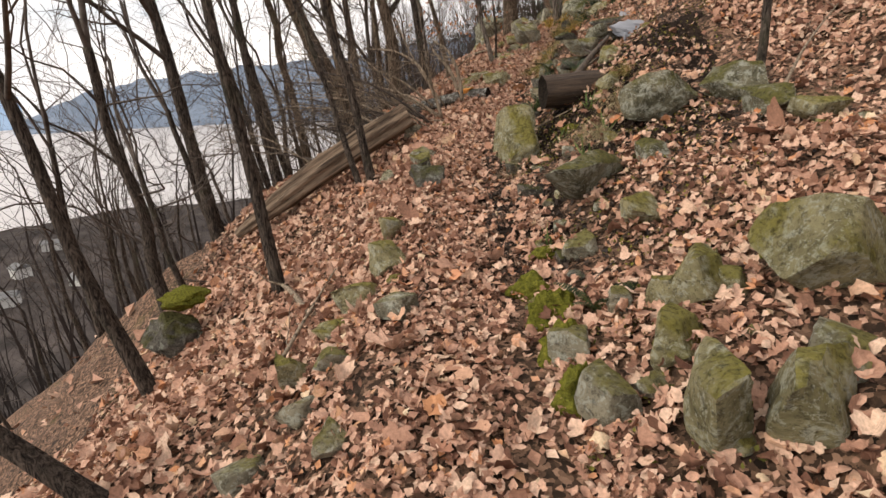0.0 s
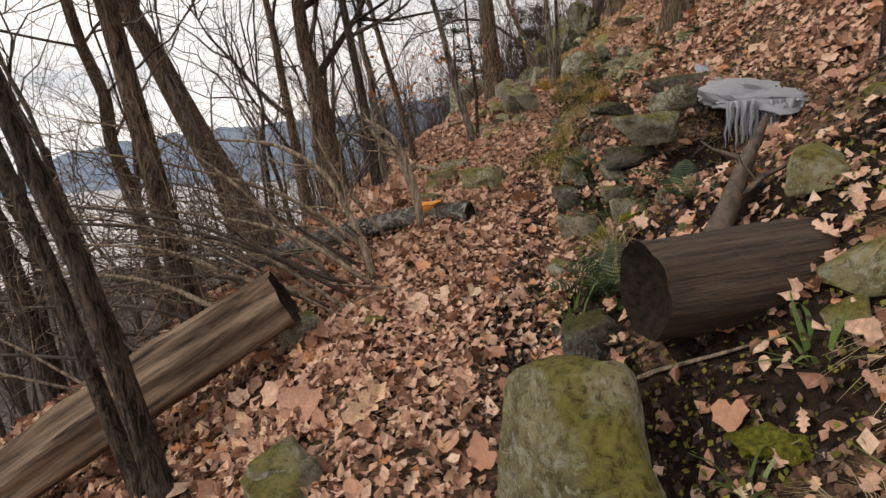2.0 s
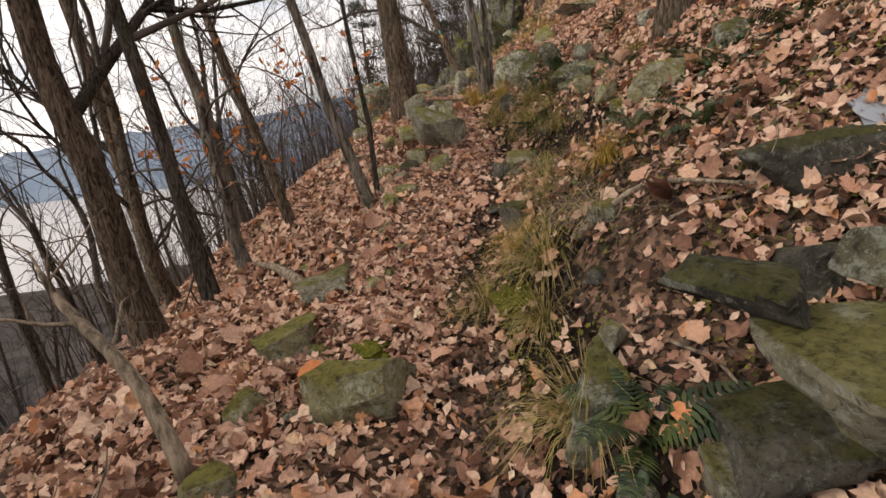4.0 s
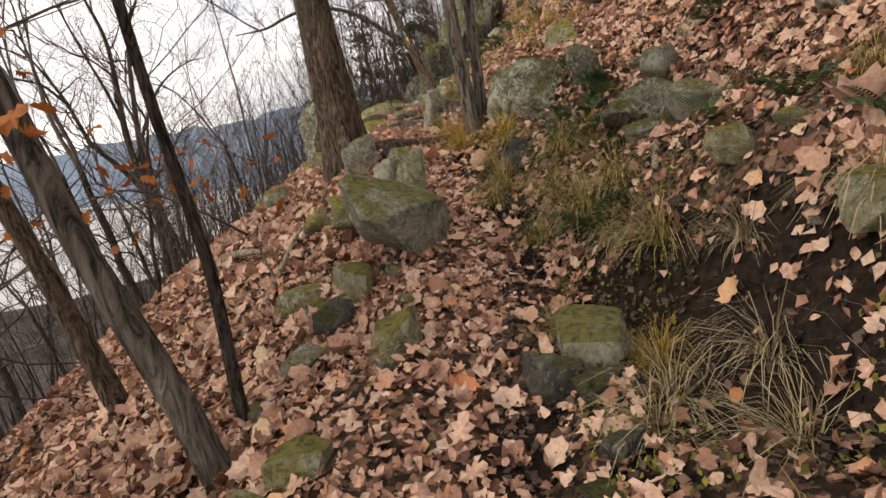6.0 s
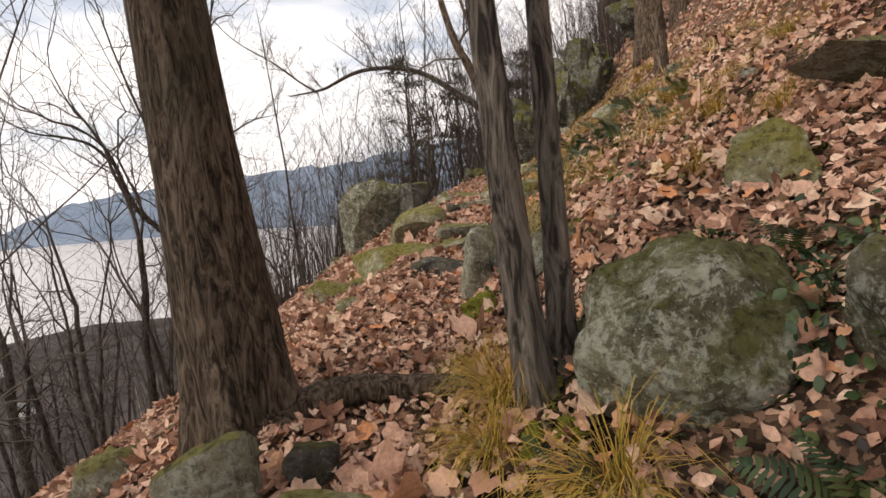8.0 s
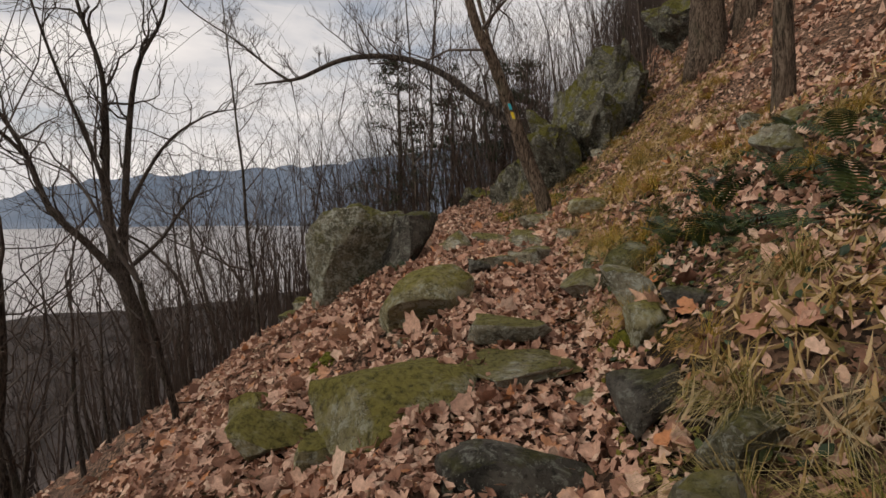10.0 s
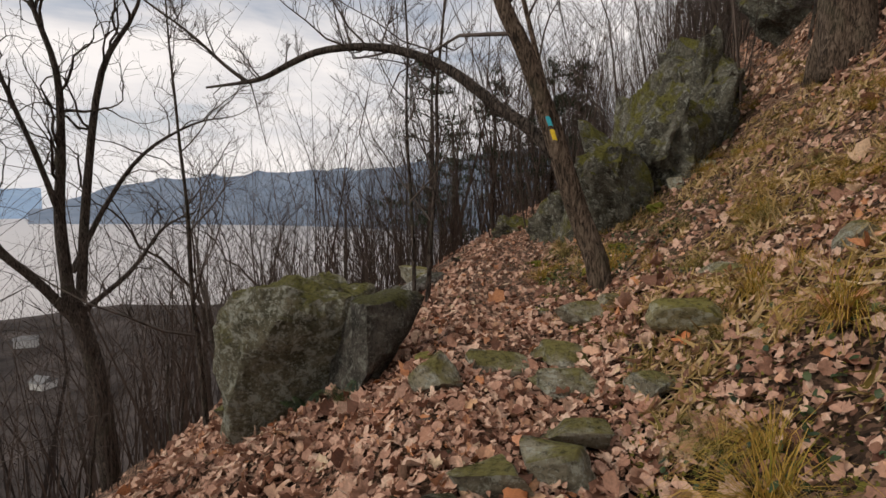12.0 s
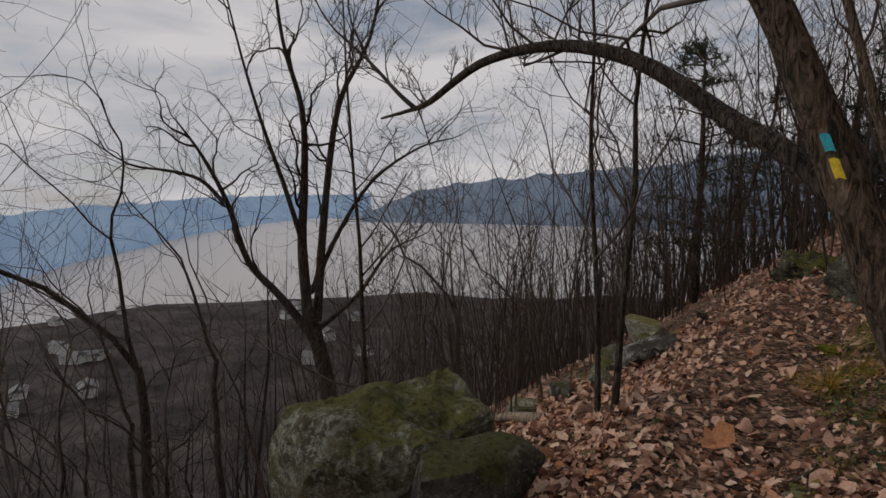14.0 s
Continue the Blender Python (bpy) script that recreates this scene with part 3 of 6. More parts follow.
def block_mesh(seed, size, mat, fine=5, jitter=0.3, rough=0.05, worn=3):
    """A broken sandstone block: a box with shifted corners, worn edges and chipped faces."""
    rng = np.random.RandomState(seed)
    bm = bmesh.new()
    bmesh.ops.create_cube(bm, size=1.0)
    for v in bm.verts:
        v.co = v.co + Vector(rng.uniform(-jitter, jitter, 3) * [1, 1, 0.8])
    bmesh.ops.subdivide_edges(bm, edges=bm.edges[:], cuts=fine, use_grid_fill=True)
    for _ in range(worn):
        bmesh.ops.smooth_vert(bm, verts=bm.verts[:], factor=0.5, use_axis_x=True, use_axis_y=True, use_axis_z=True)
    for _ in range(5):
        n = Vector(rng.normal(size=3) * [1, 1, 0.8]).normalized()
        lim = 0.26 + 0.16 * rng.rand()
        for v in bm.verts:
            over = v.co.dot(n) - lim
            if over > 0:
                v.co = v.co - n * over * 0.96
    off = Vector(rng.rand(3) * 60)
    bm.normal_update()
    for v in bm.verts:
        q = v.co * 2.2 + off
        step = math.floor(noise.noise(q * 0.8) * 3) / 3
        v.co = v.co + v.normal * (noise.fractal(q, 0.8, 2.2, 5) * rough + step * rough * 0.7)
    far = [max(abs(v.co[i]) for v in bm.verts) * 2 for i in range(3)]
    for v in bm.verts:
        v.co = [v.co[i] * size[i] / far[i] for i in range(3)]
    me = bpy.data.meshes.new("rock")
    bm.to_mesh(me)
    bm.free()
    me.polygons.foreach_set("use_smooth", np.ones(len(me.polygons), bool))
    me.set_sharp_from_angle(angle=radians(35))
    me.materials.append(mat)
    return me


def rock_mesh(seed, size, cuts=13, fine=4, rough=0.06, mat=None, flat=0.0):
    """A weathered, broken block: a ball cut by planes and roughened."""
    rng = np.random.RandomState(seed)
    bm = bmesh.new()
    bmesh.ops.create_icosphere(bm, subdivisions=fine, radius=1.0)
    v = np.array([w.co for w in bm.verts])
    for _ in range(cuts):
        n = rng.normal(size=3) * [1, 1, 1.2]
        n /= np.linalg.norm(n)
        over = v @ n - (0.45 + 0.38 * rng.rand())
        v = v - np.where(over > 0, over * 0.985, 0)[:, None] * n
    if flat:
        over = v[:, 2] + 0.12 * v[:, 0] - flat
        v[:, 2] -= np.where(over > 0, over * 0.9, 0)
        v[:, :2] *= (1 + 0.22 * np.clip(np.abs(v[:, 2]), 0, 0.7))[:, None]
    v /= np.abs(v).max(axis=0)
    off = rng.rand(3) * 50
    for w, p in zip(bm.verts, v):
        q = Vector(p * 1.7 + off)
        d = noise.fractal(q, 0.9, 2.1, 4) * rough * 1.5 + noise.noise(q * 5) * rough * 0.35
        w.co = Vector(p * (1 + d)) * 0.5
        w.co = (w.co.x * size[0], w.co.y * size[1], w.co.z * size[2])
    me = bpy.data.meshes.new("rock")
    bm.to_mesh(me)
    bm.free()
    me.polygons.foreach_set("use_smooth", np.ones(len(me.polygons), bool))
    try:
        me.set_sharp_from_angle(angle=radians(28))
    except AttributeError:
        pass
    me.materials.append(mat or ROCK_MOSSY)
    return me


def rock(seed, x, y, sx, sy, sz, turn=0, mat=None, label="", tilt=(0, 0), sink=0.3, name="rock", lift=0.0, cuts=13, fine=4, rough=0.06, group="rocks along the trail", flat=0.0):
    block = cuts == 13
    me = block_mesh(seed, (sx, sy, sz), mat, 8 if max(sx, sy) > 0.4 else 5) if block else rock_mesh(seed, (sx, sy, sz), cuts, fine, rough, mat, flat)
    ob = new(name, me)
    ob.matrix_basis = pose(x, y, float(height(x, y)) + sz * (0.5 - sink) + lift, tilt[0], tilt[1], turn)
    return tagged(ob, label or "weathered sandstone rock half sunk in fallen leaves", "rock", group)


def outline(kind):
    """The outline of a leaf one unit long, its stalk at the origin."""
    if kind == "maple":
        ang = [-90, -62, -40, -22, -2, 14, 30, 44, 58, 74, 90]
        rad = [0.12, 0.31, 0.41, 0.39, 0.50, 0.44, 0.43, 0.51, 0.45, 0.46, 0.55]
        half = [(r * math.cos(radians(a)), 0.38 + r * math.sin(radians(a))) for a, r in zip(ang, rad)]
    elif kind == "oak":
        half = [(0.0, 0.0), (0.07, 0.12), (0.20, 0.24), (0.10, 0.32), (0.27, 0.48), (0.13, 0.54), (0.26, 0.72), (0.12, 0.78), (0.14, 0.92), (0.0, 1.0)]
    elif kind == "lobed":
        half = [(0.0, 0.0), (0.24, 0.10), (0.20, 0.26), (0.46, 0.46), (0.24, 0.54), (0.30, 0.80), (0.0, 1.0)]
    elif kind == "blade":
        half = [(0.0, 0.0), (0.035, 0.4), (0.0, 1.0)]
    elif kind == "crumb":
        half = [(0.0, 0.0), (0.33, 0.42), (0.0, 1.0)]
    elif kind == "scrap":
        half = [(0.0, 0.0), (0.22, 0.22), (0.30, 0.55), (0.14, 0.86), (0.0, 1.0)]
    else:
        half = [(0.0, 0.0), (0.16, 0.16), (0.27, 0.42), (0.24, 0.66), (0.11, 0.88), (0.0, 1.0)]
    left = [(-x, y) for x, y in half[1:-1]][::-1]
    return np.array(half + left)


def leaf_cloud(name, kind, pos, nrm, size, rng, curl=0.35, lift=0.5, mat=None):
    """Many leaves in one mesh, each turned, tipped and curled on its own."""
    o = outline(kind)
    o = np.vstack([[0, 0.45], o])
    n, k = len(pos), len(o)
    yaw = rng.rand(n) * 2 * np.pi
    tip = rng.normal(size=(n, 2)) * lift
    c1, c2 = rng.normal(size=n) * curl + 0.15, rng.normal(size=n) * curl
    lx = o[None, :, 0] * (0.85 + 0.3 * rng.rand(n))[:, None]
    ly = (o[None, :, 1] - 0.45) * np.ones((n, 1))
    lz = c1[:, None] * (lx ** 2 + ly ** 2) * 1.3 + c2[:, None] * lx * ly * 1.5 + rng.normal(size=(n, k)) * 0.05 + (rng.normal(size=n) * curl * 0.8 + 0.12)[:, None] * np.abs(lx)
    up = nrm + np.concatenate([tip, np.zeros((n, 1))], 1)
    up /= np.linalg.norm(up, axis=1, keepdims=True)
    a = np.stack([np.cos(yaw), np.sin(yaw), np.zeros(n)], -1)
    a -= up * (a * up).sum(1, keepdims=True)
    a /= np.linalg.norm(a, axis=1, keepdims=True)
    b = np.cross(up, a)
    P = pos[:, None] + size[:, None, None] * (lx[..., None] * a[:, None] + ly[..., None] * b[:, None] + lz[..., None] * up[:, None])
    fan = np.array([[0, i, i + 1 if i + 1 < k else 1] for i in range(1, k)])
    F = (fan[None] + (np.arange(n) * k)[:, None, None]).reshape(-1, 3)
    V = P.reshape(-1, 3)
    me = bpy.data.meshes.new(name)
    me.vertices.add(len(V))
    me.vertices.foreach_set("co", V.ravel())
    me.loops.add(F.size)
    me.loops.foreach_set("vertex_index", F.ravel().astype(np.int32))
    me.polygons.add(len(F))
    me.polygons.foreach_set("loop_start", np.arange(0, F.size, 3, dtype=np.int32))
    me.update(calc_edges=True)
    me.materials.append(mat or LEAF)
    return me


def trail_x(y):
    return np.interp(y, TRAIL_Y, TRAIL_X)


def tuft_mesh(seed, blades, length, width, droop, fan=0.9, mat=None):
    """A clump of long arching blades."""
    rng = np.random.RandomState(seed)
    v, f = [], []
    for _ in range(blades):
        a, tilt = rng.rand() * 2 * np.pi, 0.15 + fan * rng.rand()
        L = length * (0.5 + 0.7 * rng.rand())
        w = width * (0.6 + 0.7 * rng.rand())
        d = np.array([math.cos(a) * tilt, math.sin(a) * tilt, 1.0])
        d /= np.linalg.norm(d)
        d = d + np.array([-0.4, -0.1, -0.1]) + rng.normal(size=3) * 0.22
        d /= np.linalg.norm(d)
        p = np.array([math.cos(a), math.sin(a), 0]) * rng.rand() * length * 0.12
        side = np.cross(d, [0, 0, 1.0])
        side /= np.linalg.norm(side) + 1e-9
        base = len(v)
        for j in range(4):
            ww = w * (1 - (j / 3) ** 1.6) + 0.0004
            v += [p - side * ww, p + side * ww]
            p = p + d * L / 3
            d = d + np.array([0, 0, -droop * (0.42 + 0.34 * j)]) + rng.normal(size=3) * 0.13
            d /= np.linalg.norm(d)
        f += [[base + 2 * j, base + 2 * j + 1, base + 2 * j + 3, base + 2 * j + 2] for j in range(3)]
    return mesh_from("blades", v, f, mat or GRASS)


def frond_mesh(seed, length):
    """One arching frond with paired leaflets."""
    rng = np.random.RandomState(seed)
    v, f = [], []
    for a in (0.0,):
        L = length
        d = np.array([math.cos(a), math.sin(a), 0.9 + 0.4 * rng.rand()])
        d /= np.linalg.norm(d)
        p = np.zeros(3)
        m = 17
        for j in range(m):
            p = p + d * L / m
            d = d + np.array([0, 0, -0.075]) + rng.normal(size=3) * 0.02
            d /= np.linalg.norm(d)
            side = np.cross(d, [0, 0, 1.0])
            side /= np.linalg.norm(side) + 1e-9
            r = L * 0.24 * math.sin(math.pi * (0.12 + 0.86 * j / m)) + 0.004
            h = L / m * 0.42
            for sg in (-1, 1):
                b = len(v)
                tipp = p + sg * side * r + d * r * 0.35 + np.array([0, 0, -r * 0.25])
                mid = p + sg * side * r * 0.5 + d * r * 0.14
                v += [p - d * h * 0.6, mid - d * h, tipp, mid + d * h, p + d * h * 0.6]
                f += [[b, b + 1, b + 3, b + 4], [b + 1, b + 2, b + 3]]
    return mesh_from("frond", v, f, FERN)


def log_thing(name, pts, radii, mat, end_mat, label, sides=18, knobs=0.14, seed=3):
    """A fallen trunk with ridged sides and a sunken end face."""
    rng = np.random.RandomState(seed)
    e = thing(name, *pts[0], label, "log")
    local = np.asarray(pts, float) - np.asarray(pts[0], float)
    turn = Vector(local[-1]).to_track_quat("Z", "Y").to_matrix().to_4x4()
    local = local @ np.array(turn.to_3x3())
    line = bend(local, 8)
    rad = np.interp(np.linspace(0, 1, len(line)), np.linspace(0, 1, len(radii)), radii)
    turns = np.arange(sides) * 2 * np.pi / sides
    ridges = 1 + knobs * 0.4 * (np.sin(3 * turns + seed) + np.sin(7 * turns + 2 * seed)) + 0.03 * (rng.rand(sides) - 0.5)
    t = Tubes()
    t.add(line, rad, sides, 0.0, cap=False)
    v = np.concatenate(t.v).reshape(len(line), sides, 3)
    v = line[:, None] + (v - line[:, None]) * (ridges[None, :, None] * (1 + 0.010 * rng.normal(size=(len(line), sides, 1))))
    around, along = np.meshgrid(np.arange(sides) * 14 / sides, np.arange(len(line)) * 0.35)
    v = line[:, None] + (v - line[:, None]) * (1 + knobs * 0.5 * np.abs(vnoise(around, along, seed)) + knobs * 0.25 * vnoise(around * 2.3, along * 0.6, seed + 1))[..., None]
    me = mesh_from("bark", v.reshape(-1, 3), t.f, mat)
    part("bark", me, e, at=turn)
    for k, end in ((0, "end_face"), (-1, "end_face")):
        ring = v[k]
        mid = ring.mean(0)
        inward = (line[1] - line[0]) if k == 0 else (line[-2] - line[-1])
        inward /= np.linalg.norm(inward)
        deep = mid + inward * rad[k] * 0.45
        inner = mid + (ring - mid) * 0.72 + inward * rad[k] * 0.2
        V = np.vstack([ring, inner, [deep]])
        F = [[s, (s + 1) % sides, sides + (s + 1) % sides, sides + s] for s in range(sides)] + [[sides + s, sides + (s + 1) % sides, 2 * sides] for s in range(sides)]
        if k == 0:
            F = [q[::-1] for q in F]
        part(end, mesh_from(end, V, F, end_mat), e, "dark hollow rotten end" if end_mat is HOLLOW else "", turn)
    return e


# ---- the setting: ground, river, ridges ----
ground = tagged(sheet("ground", spread(-3.2, 7.0, 0.085, -3500, 600), spread(-2.5, 28.0, 0.095, -900, 4300), height, SOIL),
                "steep hillside of dark soil under fallen leaves", "ground", kind="structure")
# The far floor takes the darker woodland colour, tree shade included.
ground.data.materials.append(SHADED_CANOPY)
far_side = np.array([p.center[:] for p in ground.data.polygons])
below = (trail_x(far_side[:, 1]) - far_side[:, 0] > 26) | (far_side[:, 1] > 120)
ground.data.materials.append(MUD_AND_SHADE)
gx, gy = far_side[:, 0], far_side[:, 1]
beside = gx - trail_x(gy)
# Soil cut in the bank: its shadow is put into the black soil colour.
seep_and_shade = np.hypot((gx - 2.86) / 0.36, (gy - 11.0) / 0.75) + 0.3 * vnoise(gx * 4, gy * 4, 15) < 1
seep_and_shade |= (np.abs(beside - 0.52) + 0.16 * vnoise(gx * 3, gy * 3, 16) < 0.12) & (gy > 3) & (gy < 20)
# Patch below the cut log: wet soil with the log's shadow painted in.
seep_and_shade |= np.hypot((gx - 1.5) / 0.45, (gy - 5.2) / 0.3) < 1
seep_and_shade |= (np.abs(beside - 0.27) + 0.24 * vnoise(gx * 2.6, gy * 2.6, 19) < 0.05) & (gy > 2.8) & (gy < 15)
seep_and_shade |= (gy > 3.4) & (gy < 7.6) & (beside > 0.5) & (beside < 2.2) & (vnoise(gx * 2, gy * 2, 20) + 0.4 * vnoise(gx * 6, gy * 6, 21) > 0.0)
ground.data.polygons.foreach_set("material_index", np.where(below, 1, np.where(seep_and_shade, 2, 0)).astype(np.int32))
WATER_Z = -119.6
water = tagged(new("water", mesh_from("water", [(-4600, -1500, WATER_Z), (-280, -1500, WATER_Z), (1600, 700, WATER_Z), (1600, 4600, WATER_Z), (-4600, 4600, WATER_Z)], [[0, 1, 2, 3, 4]], RIVER)),
               "wide pale grey river far below the slope", "river", kind="structure")


def ridge(name, azimuths, shores, tops, mat, label, seed, depth=1.25):
    """A wooded shore that rises from the river to a skyline. Azimuths lean left from straight ahead."""
    a = np.linspace(azimuths[0], azimuths[-1], 160)
    d0 = np.interp(a, azimuths, shores)
    el = np.interp(a, azimuths, tops)
    v = []
    rows = 7
    for j in range(rows):
        s = j / (rows - 1)
        d = d0 * (1 + (depth - 1) * s)
        top = 4.5 + np.tan(np.radians(el)) * d0 * depth + d0 * 0.006 * vnoise(a * 0.7, a * 0, seed) + d0 * 0.0022 * vnoise(a * 3.5, a * 0, seed + 1)
        z = WATER_Z - 1 + (top - WATER_Z + 1) * (s ** 0.8)
        v.append(np.stack([3 - np.sin(np.radians(a)) * d, 18 + np.cos(np.radians(a)) * d, z], -1))
    v = np.concatenate(v)
    i = np.arange(rows * 160).reshape(rows, 160)
    q = np.stack([i[:-1, :-1], i[:-1, 1:], i[1:, 1:], i[1:, :-1]], -1).reshape(-1, 4)
    return tagged(new(name, mesh_from(name, v, q, mat)), label, "hills", kind="structure")


ridge("backdrop", [38, 44, 52, 60, 72, 100, 130], [3300, 3300, 2300, 1500, 880, 800, 800], [0.35, 0.4, 0.2, -0.4, -1.4, -1.0, 0.0], RIDGE_FAR, "wooded hills across the river, blue haze painted on", 21)
ridge("backdrop", [-40, -10, 4, 15, 24, 33, 39], [1500, 1700, 2000, 2300, 2450, 2600, 2700], [7.0, 5.5, 3.6, 2.6, 2.0, 0.8, -1.6], RIDGE_NEAR, "wooded spur beyond the valley, blue grey haze painted on", 33)

# ---- trees with a place of their own ----
BIG = "tall trunk with ridged brown bark beside the trail"


def put_tree(x, y, seed, tall, r0, limbs, lean, label, bark=None, turn=0.0, **more):
    e = grown_tree("tree", seed, tall, r0, limbs, lean, bark, label, **more)
    e.matrix_basis = stand(e, x, y, turn)
    return e


put_tree(-1.35, 4.05, 101, 8, 0.056, 9, (-0.13, 0.0), "slim bare tree leaning out over the slope", BARK_DARK, first=0.45, kink=0.13)
put_tree(-0.70, 5.72, 102, 7, 0.048, 9, (-0.20, 0.03), "slim bare tree leaning over a fallen log", BARK_DARK, first=0.4, kink=0.12)
put_tree(-0.82, 5.80, 103, 7, 0.036, 8, (-0.27, 0.08), "second slim stem leaning over a fallen log", BARK_DARK, first=0.4)
put_tree(-2.5, 3.9, 104, 8, 0.065, 10, (-0.22, 0.0), "dark crooked bare tree on the slope", BARK_DARK, kink=0.12)
put_tree(-1.45, 2.0, 105, 4, 0.055, 5, (-0.85, -0.1), "dark trunk leaning far out over the slope", BARK_DARK, first=0.6)
put_tree(-3.4, 7.6, 106, 10, 0.10, 11, (-0.10, 0.0), "bare tree with dark flat twigs on the slope", BARK_DARK, first=0.3)
put_tree(-2.3, 7.4, 107, 9, 0.07, 10, (-0.10, 0.0), "bare tree with fine dark twigs on the slope", BARK_DARK, first=0.3)
put_tree(-1.05, 7.0, 108, 8, 0.075, 8, (-0.14, 0.02), "slim grey brown tree behind a fallen log", BARK, first=0.45)
put_tree(-1.5, 10.2, 109, 9, 0.17, 8, (-0.42, -0.02), "stout split trunk leaning out over the valley", BARK, first=0.35, kink=0.12)
put_tree(-0.75, 11.3, 110, 9, 0.13, 9, (-0.10, 0.02), "forked grey brown tree below the trail", BARK, first=0.22, kink=0.16)
put_tree(-0.2, 11.2, 111, 8, 0.07, 8, (-0.12, 0.0), "slender bare tree below the trail", BARK_DARK, first=0.3)
put_tree(-2.1, 15.6, 112, 9, 0.13, 9, (-0.10, -0.02), "crooked bare trunk on the slope", BARK, kink=0.14, first=0.2)
put_tree(0.34, 12.9, 113, 7, 0.06, 7, (-0.22, 0.0), "thin leaning tree with a few orange leaves", BARK, first=0.35)
put_tree(1.22, 11.42, 114, 6, 0.052, 6, (-0.26, 0.05), "bent sapling at the trail's edge", BARK_GREY, first=0.45, kink=0.08)
put_tree(1.27, 11.6, 115, 5, 0.027, 7, (-0.05, 0.02), "thin dark sapling at the trail's edge", BARK_DARK, first=0.4)
for tx, ty, seed, tall, r, lean, bole, bark, lab in (
        (-0.1, 12.3, 401, 7.5, 0.075, (-0.14, 0.02), 0.33, BARK_GREY, "forked grey tree on the edge of the slope"),
        (-1.3, 13.4, 402, 9, 0.085, (-0.10, 0.0), 0.3, BARK, "crooked many branched tree below the trail"),
        (-2.2, 9.0, 403, 9, 0.075, (-0.12, 0.0), 0.35, BARK, "bare crooked tree behind the brush pile"),
        (-1.4, 19.7, 410, 6.5, 0.06, (0.06, 0.03), 0.42, BARK_DARK, "dark forked tree reaching over the viewpoint"),
        (-3.6, 6.2, 405, 9, 0.08, (-0.08, 0.0), 0.35, BARK_DARK, "bare forked tree low on the slope")):
    forked_tree(seed, tall, r, lean, bark, lab, bole).matrix_basis = pose(tx, ty, float(height(tx, ty)), 0, 0, 0)
put_tree(1.95, 14.45, 116, 12, 0.145, 7, (-0.07, 0.0), BIG, BARK, first=0.5, flare=1.75, sides=22, kink=0.05)
put_tree(3.03, 14.18, 117, 9, 0.058, 6, (-0.085, 0.02), "forked grey brown trunk rising from golden sedge", BARK_GREY, first=0.4, sides=14)
put_tree(3.12, 14.24, 118, 9, 0.046, 6, (-0.03, 0.03), "paired grey brown trunk rising from golden sedge", BARK_GREY, first=0.4, sides=14)
put_tree(3.75, 10.75, 119, 11, 0.15, 7, (-0.03, 0.0), "ridged brown trunk on the bank above the trail", BARK, first=0.5, sides=16, flare=1.6)
put_tree(2.66, 4.36, 120, 6, 0.036, 6, (-0.01, 0.0), "slim dark trunk on the leafy bank", BARK_DARK, first=0.4)
put_tree(2.75, 6.4, 121, 6, 0.032, 6, (-0.02, 0.0), "slim dark trunk on the leafy bank", BARK_DARK, first=0.4)
put_tree(7.7, 23.6, 122, 12, 0.22, 8, (-0.06, 0.0), "stout ridged trunk high on the bank", BARK, first=0.4, sides=16, flare=1.7)
put_tree(8.2, 23.4, 123, 12, 0.16, 7, (0.0, 0.0), "ridged trunk beside a stouter one on the bank", BARK, first=0.4, sides=14)
put_tree(5.95, 19.4, 124, 9, 0.085, 7, (-0.05, 0.0), "slim trunk on the grassy bank", BARK, first=0.4)
put_tree(5.2, 25.5, 125, 9, 0.06, 8, (-0.28, 0.0), "thin tree leaning across the mossy rocks", BARK, first=0.4)
put_tree(2.77, 22.4, 126, 5, 0.028, 8, (0.06, 0.0), "thin sapling beside the big boulder", BARK_DARK, first=0.25)
put_tree(2.70, 22.5, 127, 5, 0.024, 7, (-0.04, 0.0), "thin sapling beside the big boulder", BARK_DARK, first=0.25)
put_tree(0.2, 23.1, 128, 6, 0.035, 9, (-0.06, 0.0), "slender sapling on the slope below the boulder", BARK_DARK, first=0.25)


# The blazed tree with its long arched limb
blazed = thing("tree", 4.32, 21.5, float(height(4.32, 21.5)), "leaning tree with teal and yellow trail marks and an arched limb", "tree")
base = np.array([4.32, 21.5, float(height(4.32, 21.5))])
trunk_line = bend(np.array([(4.36, 21.5, 3.06), (4.28, 21.55, 3.56), (4.09, 21.6, 4.06), (3.88, 21.62, 4.68), (3.64, 21.62, 5.30), (3.40, 21.62, 5.81), (3.15, 21.65, 6.86), (2.95, 21.7, 8.46), (2.9, 21.7, 10.36)]) - base, 4)
tb = Tubes()
tb.add(trunk_line, np.interp(np.linspace(0, 1, len(trunk_line)), [0, 0.06, 0.3, 0.6, 1], [0.15, 0.105, 0.088, 0.065, 0.015]), 14, 0.1)
part("trunk", tb.mesh("trunk", BARK), blazed)
arch_line = bend(np.array([(3.98, 21.68, 4.41), (3.71, 21.8, 4.71), (3.48, 21.9, 4.88), (3.25, 21.99, 5.08), (3.03, 22.08, 5.25), (2.78, 22.19, 5.39), (2.45, 22.33, 5.51), (2.06, 22.49, 5.57), (1.65, 22.66, 5.56), (1.32, 22.80, 5.47), (1.01, 22.93, 5.36), (0.72, 23.05, 5.33), (0.25, 23.22, 5.31)]) - base, 3)
ta = Tubes()
ta.add(arch_line, np.interp(np.linspace(0, 1, len(arch_line)), [0, 0.35, 0.85, 1], [0.06, 0.046, 0.028, 0.012]), 10, 0.08)
